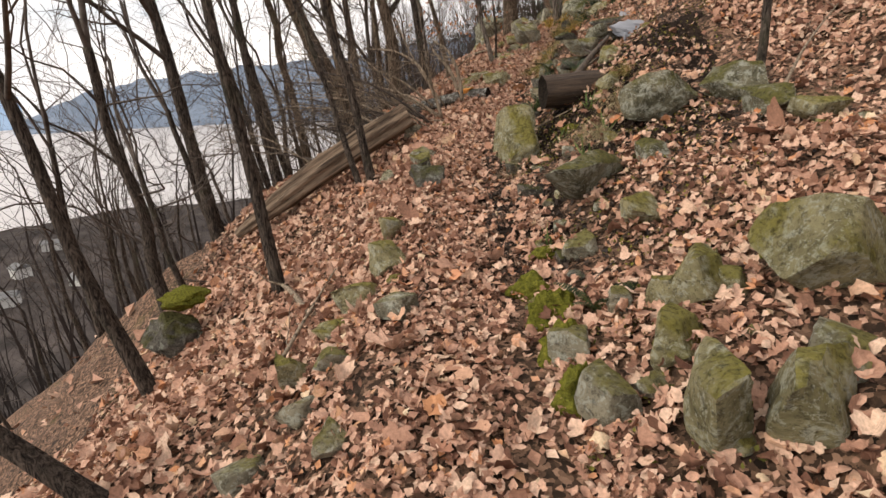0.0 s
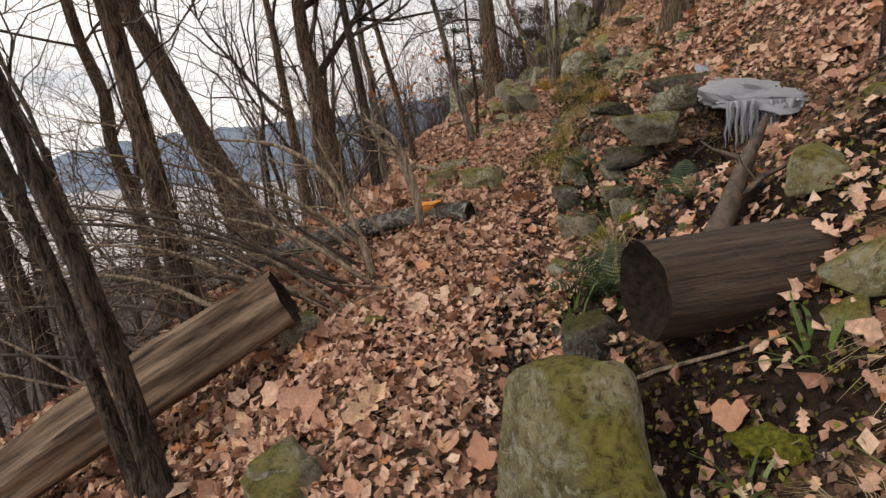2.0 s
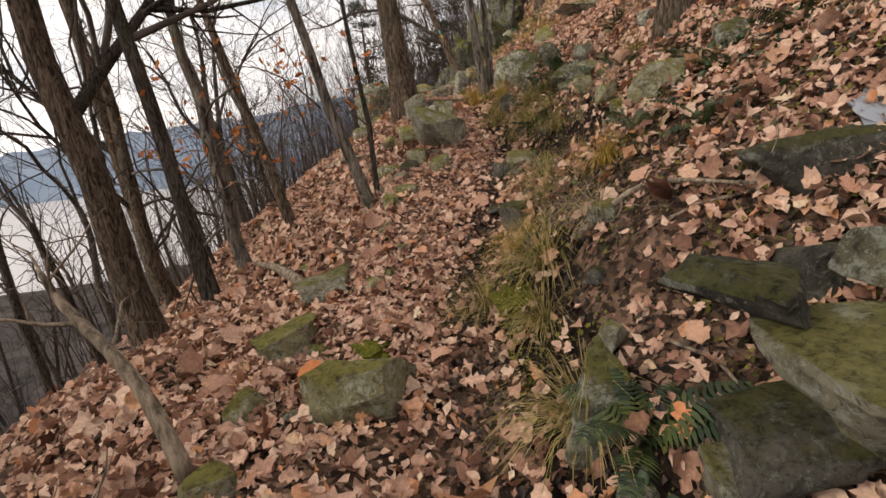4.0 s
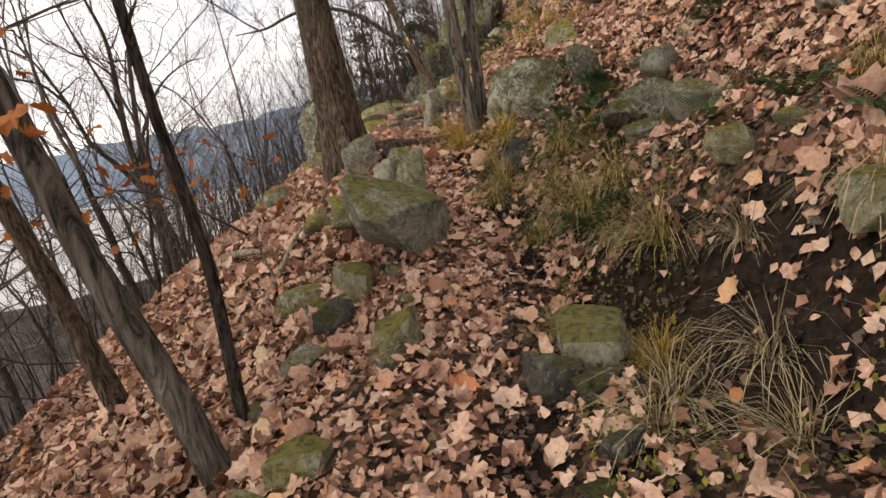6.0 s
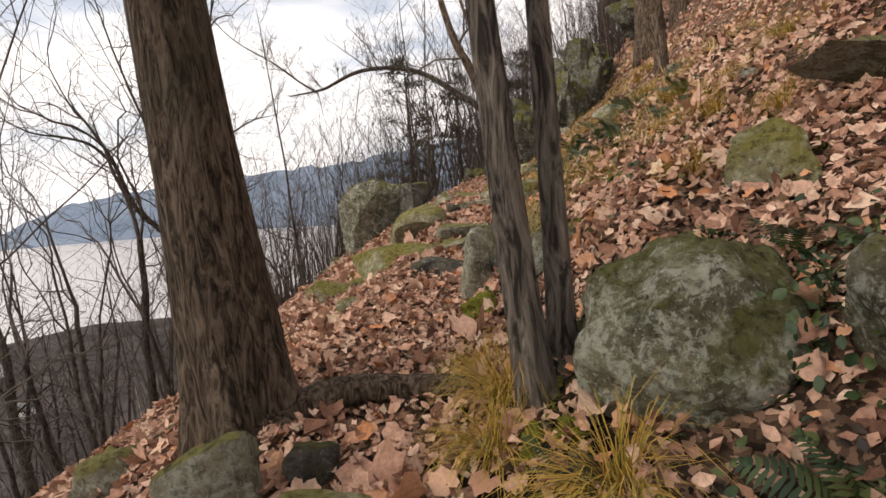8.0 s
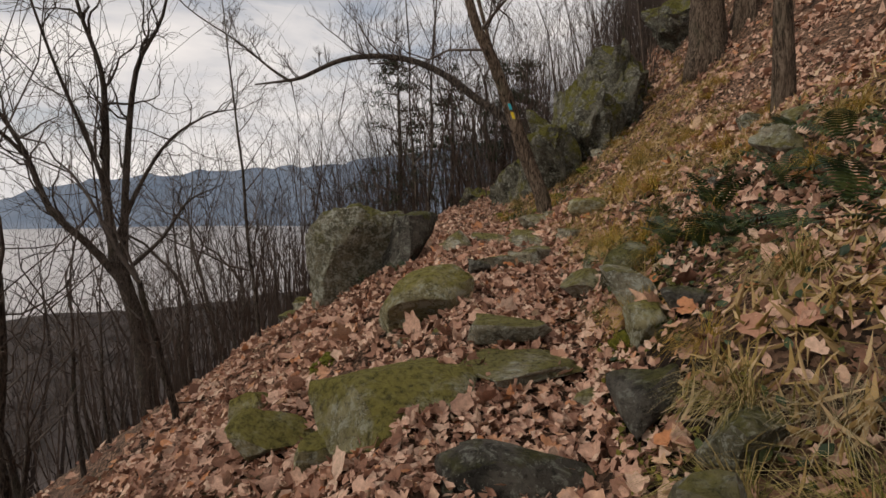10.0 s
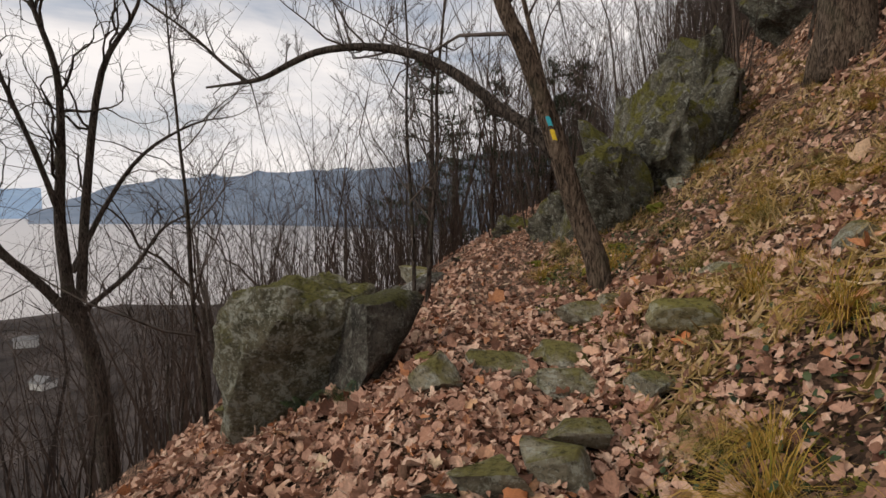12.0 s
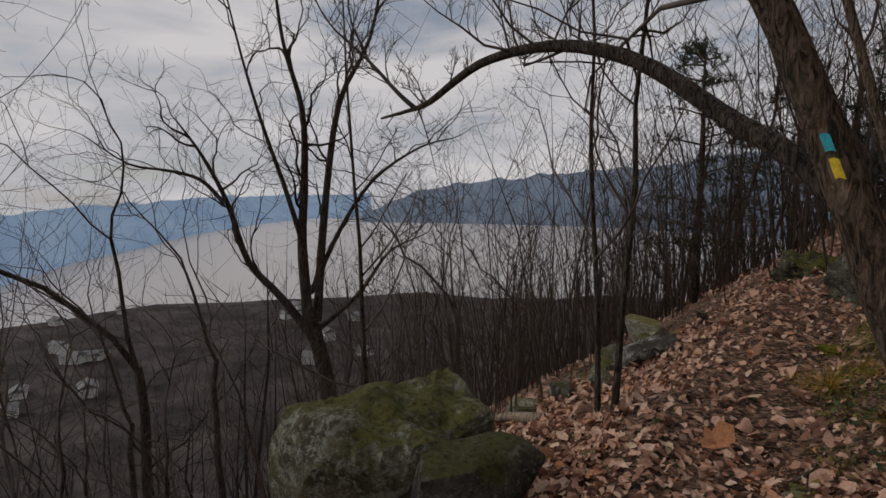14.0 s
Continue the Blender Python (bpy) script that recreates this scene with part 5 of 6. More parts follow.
# ---- rocks, each where it lies ----
MG = "mossy sandstone block beside the leafy trail"
for args in [
        # x, y, sx, sy, sz, turn, material, label
        (1.62, 1.85, 0.62, 0.5, 0.42, 10, ROCK_MOSSY, "large pale mossy block on the leafy bank"),
        (1.22, 2.05, 0.42, 0.34, 0.28, 35, ROCK_MOSSY, MG), (1.22, 2.85, 0.30, 0.3, 0.24, 20, ROCK_MOSSY, MG),
        (1.92, 4.42, 0.72, 0.5, 0.42, 12, ROCK_GREEN, "mossy ledge rock on the bank"), (2.42, 4.3, 0.55, 0.45, 0.40, -20, ROCK_GREEN, "mossy ledge rock on the bank"),
        (2.5, 3.3, 0.30, 0.3, 0.22, 5, ROCK_MOSSY, MG), (1.02, 3.4, 0.9, 0.44, 0.34, 55, ROCK_GREEN, "long lichen spotted rock at the trail's edge"),
        (0.98, 1.32, 0.28, 0.36, 0.36, 15, ROCK_MOSSY, MG), (1.22, 1.25, 0.28, 0.34, 0.30, -20, ROCK_MOSSY, MG), (1.40, 1.40, 0.26, 0.22, 0.14, 40, ROCK_GREY, MG),
        (0.98, 1.70, 0.32, 0.30, 0.20, 60, ROCK_MOSSY, MG), (0.90, 2.15, 0.17, 0.16, 0.14, 10, ROCK_GREY, MG), (1.06, 2.08, 0.16, 0.2, 0.2, 70, ROCK_MOSSY, MG), (0.88, 2.80, 0.26, 0.22, 0.18, 30, ROCK_GREY, MG),
        (-0.32, 3.72, 0.24, 0.26, 0.20, 0, ROCK_MOSSY, MG), (-0.34, 3.15, 0.30, 0.34, 0.24, 20, ROCK_MOSSY, MG), (-0.48, 2.82, 0.42, 0.3, 0.20, -20, ROCK_MOSSY, MG),
        (-0.62, 2.62, 0.20, 0.2, 0.14, 0, ROCK_MOSSY, MG), (-0.78, 2.32, 0.24, 0.36, 0.24, 10, ROCK_MOSSY, MG), (-0.18, 2.45, 0.26, 0.22, 0.14, -15, ROCK_GREY, MG),
        (-0.52, 2.18, 0.2, 0.16, 0.12, 30, ROCK_GREY, MG), (-0.62, 1.95, 0.24, 0.18, 0.12, 40, ROCK_GREY, MG), (-0.92, 1.85, 0.32, 0.26, 0.16, 20, ROCK_GREY, MG),
        (-0.06, 4.50, 0.34, 0.24, 0.20, 0, ROCK_DARK, MG), (-0.12, 4.85, 0.30, 0.22, 0.18, 30, ROCK_DARK, MG), (-0.14, 5.45, 0.30, 0.24, 0.2, 10, ROCK_GREY, MG), (-0.5, 5.35, 0.2, 0.18, 0.2, 50, ROCK_GREY, MG),
        (1.72, 5.20, 0.30, 0.22, 0.16, 10, ROCK_MOSSY, MG), (1.85, 5.6, 0.34, 0.24, 0.18, 20, ROCK_MOSSY, MG),
        (0.72, 4.60, 0.18, 0.2, 0.16, 0, ROCK_DARK, MG), (1.15, 4.45, 0.14, 0.14, 0.12, 0, ROCK_GREY, MG), (0.78, 3.9, 0.2, 0.2, 0.14, 0, ROCK_DARK, MG),
        (0.95, 8.62, 0.46, 0.36, 0.26, 0, ROCK_MOSSY, "green mossy rock beside a broken birch"), (0.62, 9.3, 0.42, 0.3, 0.3, 30, ROCK_MOSSY, MG), (0.75, 9.9, 0.45, 0.35, 0.2, 10, ROCK_GREY, MG),
        (1.82, 7.65, 0.36, 0.24, 0.18, 20, ROCK_GREY, MG), (1.76, 7.42, 0.26, 0.22, 0.18, 0, ROCK_GREY, MG), (1.68, 7.0, 0.2, 0.18, 0.2, 30, ROCK_DARK, MG), (1.60, 6.8, 0.24, 0.2, 0.22, 10, ROCK_GREY, MG), (1.75, 6.55, 0.3, 0.24, 0.2, 50, ROCK_GREEN, MG), (1.95, 7.1, 0.18, 0.14, 0.16, 50, ROCK_GREY, MG),
        (1.58, 12.1, 0.28, 0.24, 0.22, 0, ROCK_DARK, MG), (1.88, 11.7, 0.32, 0.26, 0.24, 20, ROCK_MOSSY, MG), (1.45, 11.85, 0.26, 0.2, 0.16, 40, ROCK_GREY, MG), (2.35, 11.25, 0.22, 0.24, 0.16, 15, ROCK_DARK, MG), (2.42, 11.05, 0.2, 0.18, 0.12, 0, ROCK_DARK, MG), (2.25, 10.7, 0.2, 0.16, 0.06, 0, ROCK_DARK, MG), (2.05, 10.45, 0.24, 0.2, 0.06, 40, ROCK_DARK, MG), (2.2, 10.1, 0.18, 0.14, 0.06, 10, ROCK_DARK, MG),
        (1.55, 12.45, 0.2, 0.16, 0.14, 0, ROCK_GREY, MG), (1.70, 12.35, 0.18, 0.16, 0.12, 30, ROCK_GREY, MG), (1.40, 12.75, 0.34, 0.26, 0.2, 30, ROCK_MOSSY, MG),
        (1.85, 13.45, 0.55, 0.45, 0.26, 10, ROCK_MOSSY, "flat mossy slab leaning behind a larger one"), (2.12, 13.5, 0.36, 0.3, 0.32, 20, ROCK_GREY, MG), (2.28, 13.75, 0.34, 0.26, 0.28, -15, ROCK_GREY, MG), (2.26, 13.26, 0.3, 0.28, 0.32, 30, ROCK_MOSSY, MG),
        (1.98, 13.98, 0.36, 0.34, 0.36, 15, ROCK_GREY, "rounded pale rock against a tree's foot"), (2.22, 14.08, 0.2, 0.18, 0.16, 30, ROCK_DARK, MG), (1.25, 14.6, 0.3, 0.24, 0.2, 0, ROCK_GREY, MG), (1.05, 15.0, 0.26, 0.24, 0.18, 0, ROCK_MOSSY, MG),
        (3.76, 13.6, 0.36, 0.3, 0.40, 30, ROCK_GREEN, "wedge of lichened rock under a boulder"),
        (4.05, 14.5, 0.36, 0.3, 0.26, -25, ROCK_MOSSY, "smooth tilted grey green block on the bank"), (4.85, 14.8, 1.0, 0.4, 0.24, 10, ROCK_GREY, "long flat slab high on the bank"), (2.98, 15.6, 0.32, 0.4, 0.56, 0, ROCK_GREY, "upright grey rock behind a trunk"),
        (3.62, 12.6, 0.62, 0.36, 0.32, 10, ROCK_GREEN, "grey green rock under hanging creeper in the bank"), (3.85, 12.75, 0.3, 0.2, 0.26, 20, ROCK_GREY, MG), (4.3, 13.1, 0.3, 0.26, 0.2, 30, ROCK_MOSSY, MG), (3.62, 12.2, 0.34, 0.26, 0.26, 0, ROCK_GREY, MG), (3.2, 11.4, 0.22, 0.18, 0.16, 0, ROCK_MOSSY, MG), (4.0, 11.7, 0.36, 0.26, 0.2, 15, ROCK_GREY, MG), (3.0, 10.4, 0.2, 0.16, 0.14, 0, ROCK_MOSSY, MG),
        (2.75, 16.35, 0.6, 0.3, 0.14, -10, ROCK_DARK, "flat dark slab across the trail's edge"),
        (2.36, 17.05, 0.9, 0.8, 0.3, 20, ROCK_MOSSY, "broad flat mossy slab beside the trail"), (2.95, 17.1, 0.62, 0.5, 0.10, 5, ROCK_GREY, "flat grey stepping slab in the trail"), (3.02, 17.45, 0.5, 0.3, 0.14, -10, ROCK_GREY, "flat grey stepping slab in the trail"),
        (3.02, 18.75, 0.2, 0.2, 0.16, 0, ROCK_DARK, MG), (3.55, 17.85, 0.34, 0.26, 0.2, 25, ROCK_GREY, "smooth brown stone in the trail"), (1.75, 17.4, 0.5, 0.4, 0.26, 0, ROCK_MOSSY, MG), (1.45, 18.0, 0.36, 0.3, 0.24, 30, ROCK_MOSSY, MG),
        (3.75, 20.15, 0.42, 0.3, 0.14, 5, ROCK_GREY, "flat step stone in the trail"), (3.66, 19.75, 0.44, 0.26, 0.14, -5, ROCK_GREY, "flat step stone in the trail"), (3.60, 19.28, 0.34, 0.26, 0.12, 10, ROCK_GREY, "flat step stone in the trail"), (3.2, 18.95, 0.34, 0.22, 0.14, 0, ROCK_GREY, MG), (3.0, 19.85, 0.34, 0.26, 0.22, 20, ROCK_GREY, MG), (3.3, 20.0, 0.4, 0.2, 0.14, 0, ROCK_GREY, MG), (4.28, 19.85, 0.42, 0.36, 0.22, 20, ROCK_MOSSY, "grey green block at the trail's edge"), (3.98, 20.75, 0.5, 0.4, 0.2, 30, ROCK_GREY, MG), (3.96, 19.5, 0.2, 0.3, 0.12, 20, ROCK_GREY, MG), (3.48, 19.05, 0.3, 0.24, 0.16, 0, ROCK_GREY, MG),
        (4.7, 20.4, 0.3, 0.26, 0.16, 0, ROCK_GREY, MG), (4.25, 20.9, 0.34, 0.2, 0.12, 20, ROCK_GREY, MG), (4.5, 17.5, 0.3, 0.26, 0.2, 0, ROCK_GREY, MG), (4.9, 17.9, 0.4, 0.3, 0.24, 20, ROCK_GREY, MG), (3.45, 16.85, 0.26, 0.2, 0.22, 0, ROCK_MOSSY, MG)]:
    x, y, sx, sy, sz, turn, mat, lab = args
    s = int(x * 100 + y * 1000)
    rock(s % 99991, x, y, sx * 0.98, sy * 0.98, sz * 1.12, turn, mat, lab, tilt=((s % 17) - 8, (s % 13) - 6), sink=0.08 if "step stone" in lab or "stepping" in lab else 0.26, cuts=10 if (y > 16 and sz > 0.19) or (sx > 0.6 and sz > 0.19) else 13, rough=0.05)
rock(41, 0.80, 5.0, 0.54, 0.55, 0.68, 12, ROCK_MOSSY, "upright mossy yellow green rock at the trail's edge", (-14, 4), 0.2)
round_boulder = rock(53, 3.47, 14.03, 0.74, 0.64, 0.68, 8, ROCK_ROUND, "big rounded boulder with pale lichen and ferns", (0, 6), 0.48, rough=0.09, cuts=1, fine=5)
rock(54, 2.50, 18.3, 0.95, 0.72, 0.46, -25, ROCK_MOSSY, "large moss covered rock sloping beside the trail", (0, -26), 0.3, cuts=7, fine=5, rough=0.05)
rock(42, 2.06, 12.64, 0.70, 0.78, 0.50, 14, ROCK_GREY, "big flat topped slab with pale lichen beside the trail", (14, 8), 0.2)
rock(43, 1.93, 20.98, 1.16, 1.15, 1.70, 8, ROCK_GREEN, "huge flat topped mossy boulder at the viewpoint", (0, 0), 0.24, "boulder", cuts=3, fine=5, rough=0.10, flat=0.66)
# The boulder's dark right face, added as a separate darker block.
rock(44, 2.46, 20.74, 0.62, 0.75, 1.0, 35, ROCK_DARK, "dark block forming the huge boulder's right face", (0, 12), 0.25)
# The ledge behind the ice, and the crag above the blazed tree
for seed, x, y, z, sx, sy, sz, turn, mat, lab in (
        (45, 2.03, 7.50, 1.64, 0.56, 0.46, 0.23, 6, ROCK_GREY, "broad square ledge block with a dark undercut"),
        (46, 2.24, 7.62, 1.83, 0.30, 0.40, 0.19, -8, ROCK_GREEN, "upper ledge block beside the ice"),
        (57, 1.84, 7.72, 1.80, 0.34, 0.36, 0.12, 12, ROCK_DARK, "thin slab lying on the ledge"),
        # Set back below the block; its dark colour stands in for undercut shade.
        (48, 2.02, 7.68, 1.46, 0.60, 0.36, 0.20, 4, ROCK_DARK, "stone darkened for undercut shade below the ledge"),
        (47, 2.78, 8.02, 1.56, 1.15, 0.80, 0.62, -4, ROCK_DARK, "dark wet ledge under the ice"),
        (58, 3.35, 7.85, 1.70, 0.50, 0.50, 0.60, 20, ROCK_DARK, "dark wet block beside the ice"),
        (59, 2.78, 8.40, 1.92, 0.90, 0.50, 0.34, -10, ROCK_DARK, "dark wet step above the ice")):
    ledge = rock(seed, x, y, sx, sy, sz, turn, mat, lab, (2, -2), 0.5)
    ledge.location.z = z
for k, (x, y, sx, sy, sz) in enumerate([(5.1, 24.0, 1.1, 1.2, 1.9), (5.9, 24.6, 1.5, 1.4, 2.3), (6.7, 25.4, 1.8, 1.3, 2.5), (4.85, 25.6, 0.9, 1.2, 1.2), (7.4, 26.6, 1.8, 1.6, 2.0), (5.9, 26.4, 1.5, 1.5, 1.6), (4.2, 27.4, 0.9, 0.9, 0.7), (8.6, 26.2, 1.4, 1.2, 1.6)]):
    rock(60 + k, x, y, sx, sy, sz, 25 * k, ROCK_CRAG, "jagged mossy crag on the hillside", (5 * (k % 3), -6), 0.3, "crag", cuts=22, fine=5, rough=0.22, group="crag above the trail")
rng = np.random.RandomState(64)
for k in range(22):
    f = rng.rand()
    w = 0.22 + 0.4 * rng.rand() ** 1.6
    rock(1200 + k, 1.0 + 1.9 * f + 0.25 * rng.normal(), 22.2 + 3.6 * f + 0.3 * rng.normal(), w * 1.2, w, w * 0.75, rng.rand() * 180, [ROCK_GREY, ROCK_DARK, ROCK_GREEN][rng.randint(3)], "jumbled grey stone on the outer edge", sink=0.25, group="tumbled stones below the boulder")
rock(1230, 2.62, 24.7, 0.8, 0.5, 0.34, 40, BIRCH, "pale lichen covered slab at the trail's outer edge", (8, -10), 0.2)
# A low ledge of damp stones along the bank's foot
rng = np.random.RandomState(23)
for y in np.concatenate([np.arange(5.7, 8.7, 0.26), np.arange(1.6, 4.6, 0.4), np.arange(9.3, 14.6, 0.5), np.arange(15.2, 18.6, 0.4)]):
    d = 0.42 + 0.34 * rng.rand()
    w = 0.10 + 0.22 * rng.rand() ** 1.5
    rock(rng.randint(9999), float(trail_x(y)) + d, float(y), w, w * 0.9, w * (0.7 + 0.4 * rng.rand()), rng.rand() * 90, [ROCK_DARK, ROCK_GREEN, ROCK_GREY, ROCK_DARK][rng.randint(4)], "damp mossy stone in the foot of the bank", sink=0.3)
for k in range(34):
    y = 1.0 + 23 * rng.rand()
    d = 0.8 + 2.2 * rng.rand()
    w = 0.12 + 0.22 * rng.rand() ** 2
    rock(rng.randint(9999), float(trail_x(y)) + d, y, w * 1.2, w, w * 0.8, rng.rand() * 90, [ROCK_MOSSY, ROCK_GREEN, ROCK_GREY][rng.randint(3)], "mossy stone lying on the leafy bank", sink=0.25)
for k in range(16):
    y = 1.5 + 20 * rng.rand()
    w = 0.14 + 0.16 * rng.rand()
    rock(rng.randint(9999), float(trail_x(y)) - 0.5 - 0.5 * rng.rand(), y, w * 1.2, w, w * 0.8, rng.rand() * 90, [ROCK_MOSSY, ROCK_GREY][rng.randint(2)], "mossy stone at the trail's outer edge", sink=0.25)
rock(49, -2.62, 4.45, 0.6, 0.5, 0.5, 10, ROCK_DARK, "black hollow mossy stump on the slope", sink=0.15, name="stump", cuts=7, rough=0.15)
rock(50, -2.52, 4.55, 0.5, 0.4, 0.2, 10, MOSS, "moss cushion on a rotten stump", sink=0.0, name="moss_cushion", cuts=2, rough=0.16, lift=0.34, group="moss cushions")
# Small stones
rng = np.random.RandomState(52)
small = [rock_mesh(500 + i, (0.12, 0.10, 0.07), 9, 2, 0.06, m) for i, m in enumerate([ROCK_GREY, ROCK_MOSSY, ROCK_DARK, ROCK_GREY])]
for k in range(150):
    y = 0.5 + 22 * rng.rand()
    d = rng.choice([-1, 1]) * (0.3 + 1.0 * rng.rand() ** 1.5)
    x = float(trail_x(y)) + d
    ob = new("stone", small[rng.randint(4)])
    sc = 0.5 + 1.0 * rng.rand() ** 2
    ob.matrix_basis = pose(x, y, float(height(x, y)) + 0.015 * sc, rng.rand() * 30, rng.rand() * 30, rng.rand() * 360) @ Matrix.Scale(sc, 4)
    tagged(ob, "small loose stone among fallen leaves", "stone", "loose stones")

# ---- fallen wood ----
log_thing("fallen_log", [(-0.33, 6.32, 0.90), (-0.9, 6.22, 0.60), (-1.4, 6.16, 0.31), (-1.95, 6.1, -0.06), (-2.5, 6.05, -0.42)], [0.135, 0.15, 0.15, 0.12, 0.05], LOG_WOOD, HOLLOW, "long weathered grey log with a hollow dark end", 48, 0.22)
log_thing("cut_log", [(1.10, 5.38, 1.11), (1.35, 5.41, 1.12), (1.6, 5.45, 1.14), (1.95, 5.5, 1.16)], [0.16, 0.165, 0.16, 0.15], OLD_WOOD, HOLLOW, "thick weathered log with a black end jutting from the bank", 40, 0.07, 5)
birch = log_thing("birch_log", [(0.74, 7.76, 1.08), (0.38, 8.02, 1.05), (-0.2, 8.25, 0.92), (-0.95, 8.5, 0.72), (-1.7, 8.7, 0.4)], [0.075, 0.08, 0.08, 0.07, 0.05], BIRCH, HOLLOW, "lichened birch log with a raw orange break", 16, 0.1, 9)
part("broken_patch", rock_mesh(71, (0.27, 0.17, 0.14), 8, 3, 0.25, RAW_WOOD), birch, "raw orange splintered wood", pose(-0.30, 0.20, 0.045, 0, 10, 145))


def dead_branch(seed, pts, r, label, twigs=7, mat=None):
    rng = np.random.RandomState(seed)
    p0 = np.array(pts[0], float)
    e = thing("dead_branch", *pts[0], label, "branch", "fallen branches")
    line = bend(np.array(pts, float) - p0, 5)
    t = Tubes()
    t.add(line, np.linspace(r, r * 0.3, len(line)), 7, 0.15)
    part("limb", t.mesh("limb", mat or DEAD), e)
    q = Tubes()
    branchlets(q, rng, line, r * 0.7, 2, twigs, 0.5 * np.linalg.norm(line[-1] - line[0]), 0.15)
    part("twiggery", q.mesh("twiggery", mat or DEAD), e, kind="stuff")


dead_branch(1, [(0.33, 8.48, 1.12), (0.2, 8.58, 1.45), (-0.02, 8.7, 1.72), (-0.08, 8.72, 1.85)], 0.035, "upright broken snag of pale dead wood", 5)
rng = np.random.RandomState(66)
PILE = "pale dead branch in a tangled brush pile"
for k, (pts, r) in enumerate([
        ([(0.06, 6.9, 0.82), (-0.02, 6.95, 1.1), (-0.2, 7.05, 1.46), (-0.5, 7.1, 1.66), (-0.9, 7.2, 1.72)], 0.026),
        ([(0.05, 6.75, 0.84), (-0.4, 6.9, 1.12), (-0.97, 6.95, 1.28), (-1.7, 7.1, 1.36)], 0.018),
        ([(-0.05, 7.3, 0.95), (-0.5, 7.25, 1.32), (-1.2, 7.2, 1.58), (-1.9, 7.2, 1.72)], 0.017),
        ([(-0.3, 6.7, 0.8), (-0.7, 6.75, 0.92), (-1.14, 6.8, 1.1), (-1.7, 6.9, 1.15)], 0.02),
        ([(0.36, 7.7, 1.0), (0.32, 7.75, 1.35), (0.2, 7.8, 1.66), (0.0, 7.85, 1.82)], 0.034),
        ([(0.1, 7.6, 0.95), (-0.2, 7.6, 1.4), (-0.4, 7.7, 1.8), (-0.5, 7.7, 2.1)], 0.014),
        ([(-0.2, 7.0, 0.8), (-0.7, 7.0, 1.4), (-1.2, 7.1, 1.75), (-1.8, 7.2, 1.9)], 0.014),
        ([(-0.6, 6.5, 0.7), (-1.1, 6.6, 0.95), (-1.8, 6.7, 1.05)], 0.022)]):
    dead_branch(60 + k, pts, r, PILE, 9)
for k in range(34):
    x0, y0 = 0.05 - 1.7 * rng.rand(), 6.6 + 1.7 * rng.rand()
    z0 = float(height(x0, y0))
    L = 0.9 + 1.2 * rng.rand()
    x1, y1 = x0 - L, y0 + 0.35 * rng.normal()
    rise = 0.1 + 0.75 * rng.rand()
    top = max(z0, float(height(x1, y1))) + rise
    dead_branch(80 + k, [(x0, y0, z0 + 0.02), (x0 - 0.45 * L, (y0 + y1) / 2 + 0.1 * rng.normal(), z0 + 0.55 * (top - z0) + 0.12), (x1, y1, top)], 0.007 + 0.011 * rng.rand(), PILE, 9, TWIG if k % 2 == 0 else DEAD)
dead_branch(7, [(1.45, 5.6, 1.2), (1.7, 5.85, 1.45), (1.95, 6.1, 1.66)], 0.05, "black sodden limb lying up the bank", 2, WET_WOOD)
for k, (x0, y0, x1, y1, r) in enumerate([(-0.15, 6.9, -0.5, 7.5, 0.022), (0.4, 6.6, -0.9, 7.3, 0.012), (1.95, 8.9, 2.35, 8.3, 0.02), (1.0, 14.75, 0.2, 15.2, 0.035), (0.9, 15.0, 1.7, 14.7, 0.012), (-0.9, 3.2, -1.6, 4.4, 0.03), (-1.0, 2.6, -0.75, 3.5, 0.016), (3.2, 11.9, 3.75, 12.5, 0.02), (4.4, 12.4, 5.5, 13.3, 0.04), (2.6, 3.9, 3.4, 4.6, 0.015), (1.15, 13.0, 1.45, 13.6, 0.03), (0.7, 14.0, 1.2, 13.5, 0.05), (3.2, 8.3, 2.75, 7.7, 0.012), (0.6, 10.3, 0.2, 10.9, 0.05), (2.1, 23.0, 0.9, 23.6, 0.06)]):
    za, zb = float(height(x0, y0)), float(height(x1, y1))
    dead_branch(120 + k, [(x0, y0, za + r), ((x0 + x1) / 2, (y0 + y1) / 2 + 0.06, max((za + zb) / 2, float(height((x0 + x1) / 2, (y0 + y1) / 2))) + r + 0.05), (x1, y1, zb + r + 0.08)], r, "dead branch lying on fallen leaves", 4 if r < 0.03 else 1)
# Root step under the big tree
rootl = bend([(1.9, 14.25, 2.42), (2.2, 14.45, 2.56), (2.55, 14.5, 2.55), (2.85, 14.42, 2.56)], 5)
tr = Tubes()
tr.add(rootl, np.linspace(0.08, 0.04, len(rootl)), 10, 0.15)
tagged(new("tree_root", tr.mesh("tree_root", BARK)), "gnarled root crossing the trail as a step", "root")

# ---- frozen seep ----
ice = thing("frozen_seep", 2.88, 7.47, 1.41, "frozen trickle with white icicles on a ledge", "ice")
rng = np.random.RandomState(14)
for seed, sx, sy, sz, at in ((90, 0.84, 0.52, 0.22, pose(0.03, 0.17, 0.40, 20, 2, -4)), (91, 0.34, 0.40, 0.08, pose(0.06, 0.50, 0.52, 30, 0, 14)),
                             (95, 0.26, 0.36, 0.06, pose(0.0, 0.80, 0.68, 30, 0, -8)), (92, 0.78, 0.34, 0.12, pose(0.0, -0.06, -0.02, 16, 0, -4))):
    part("ice_slab", rock_mesh(seed, (sx, sy, sz), 3, 4, 0.28, ICE), ice, "cloudy rounded sheet of ice", at)
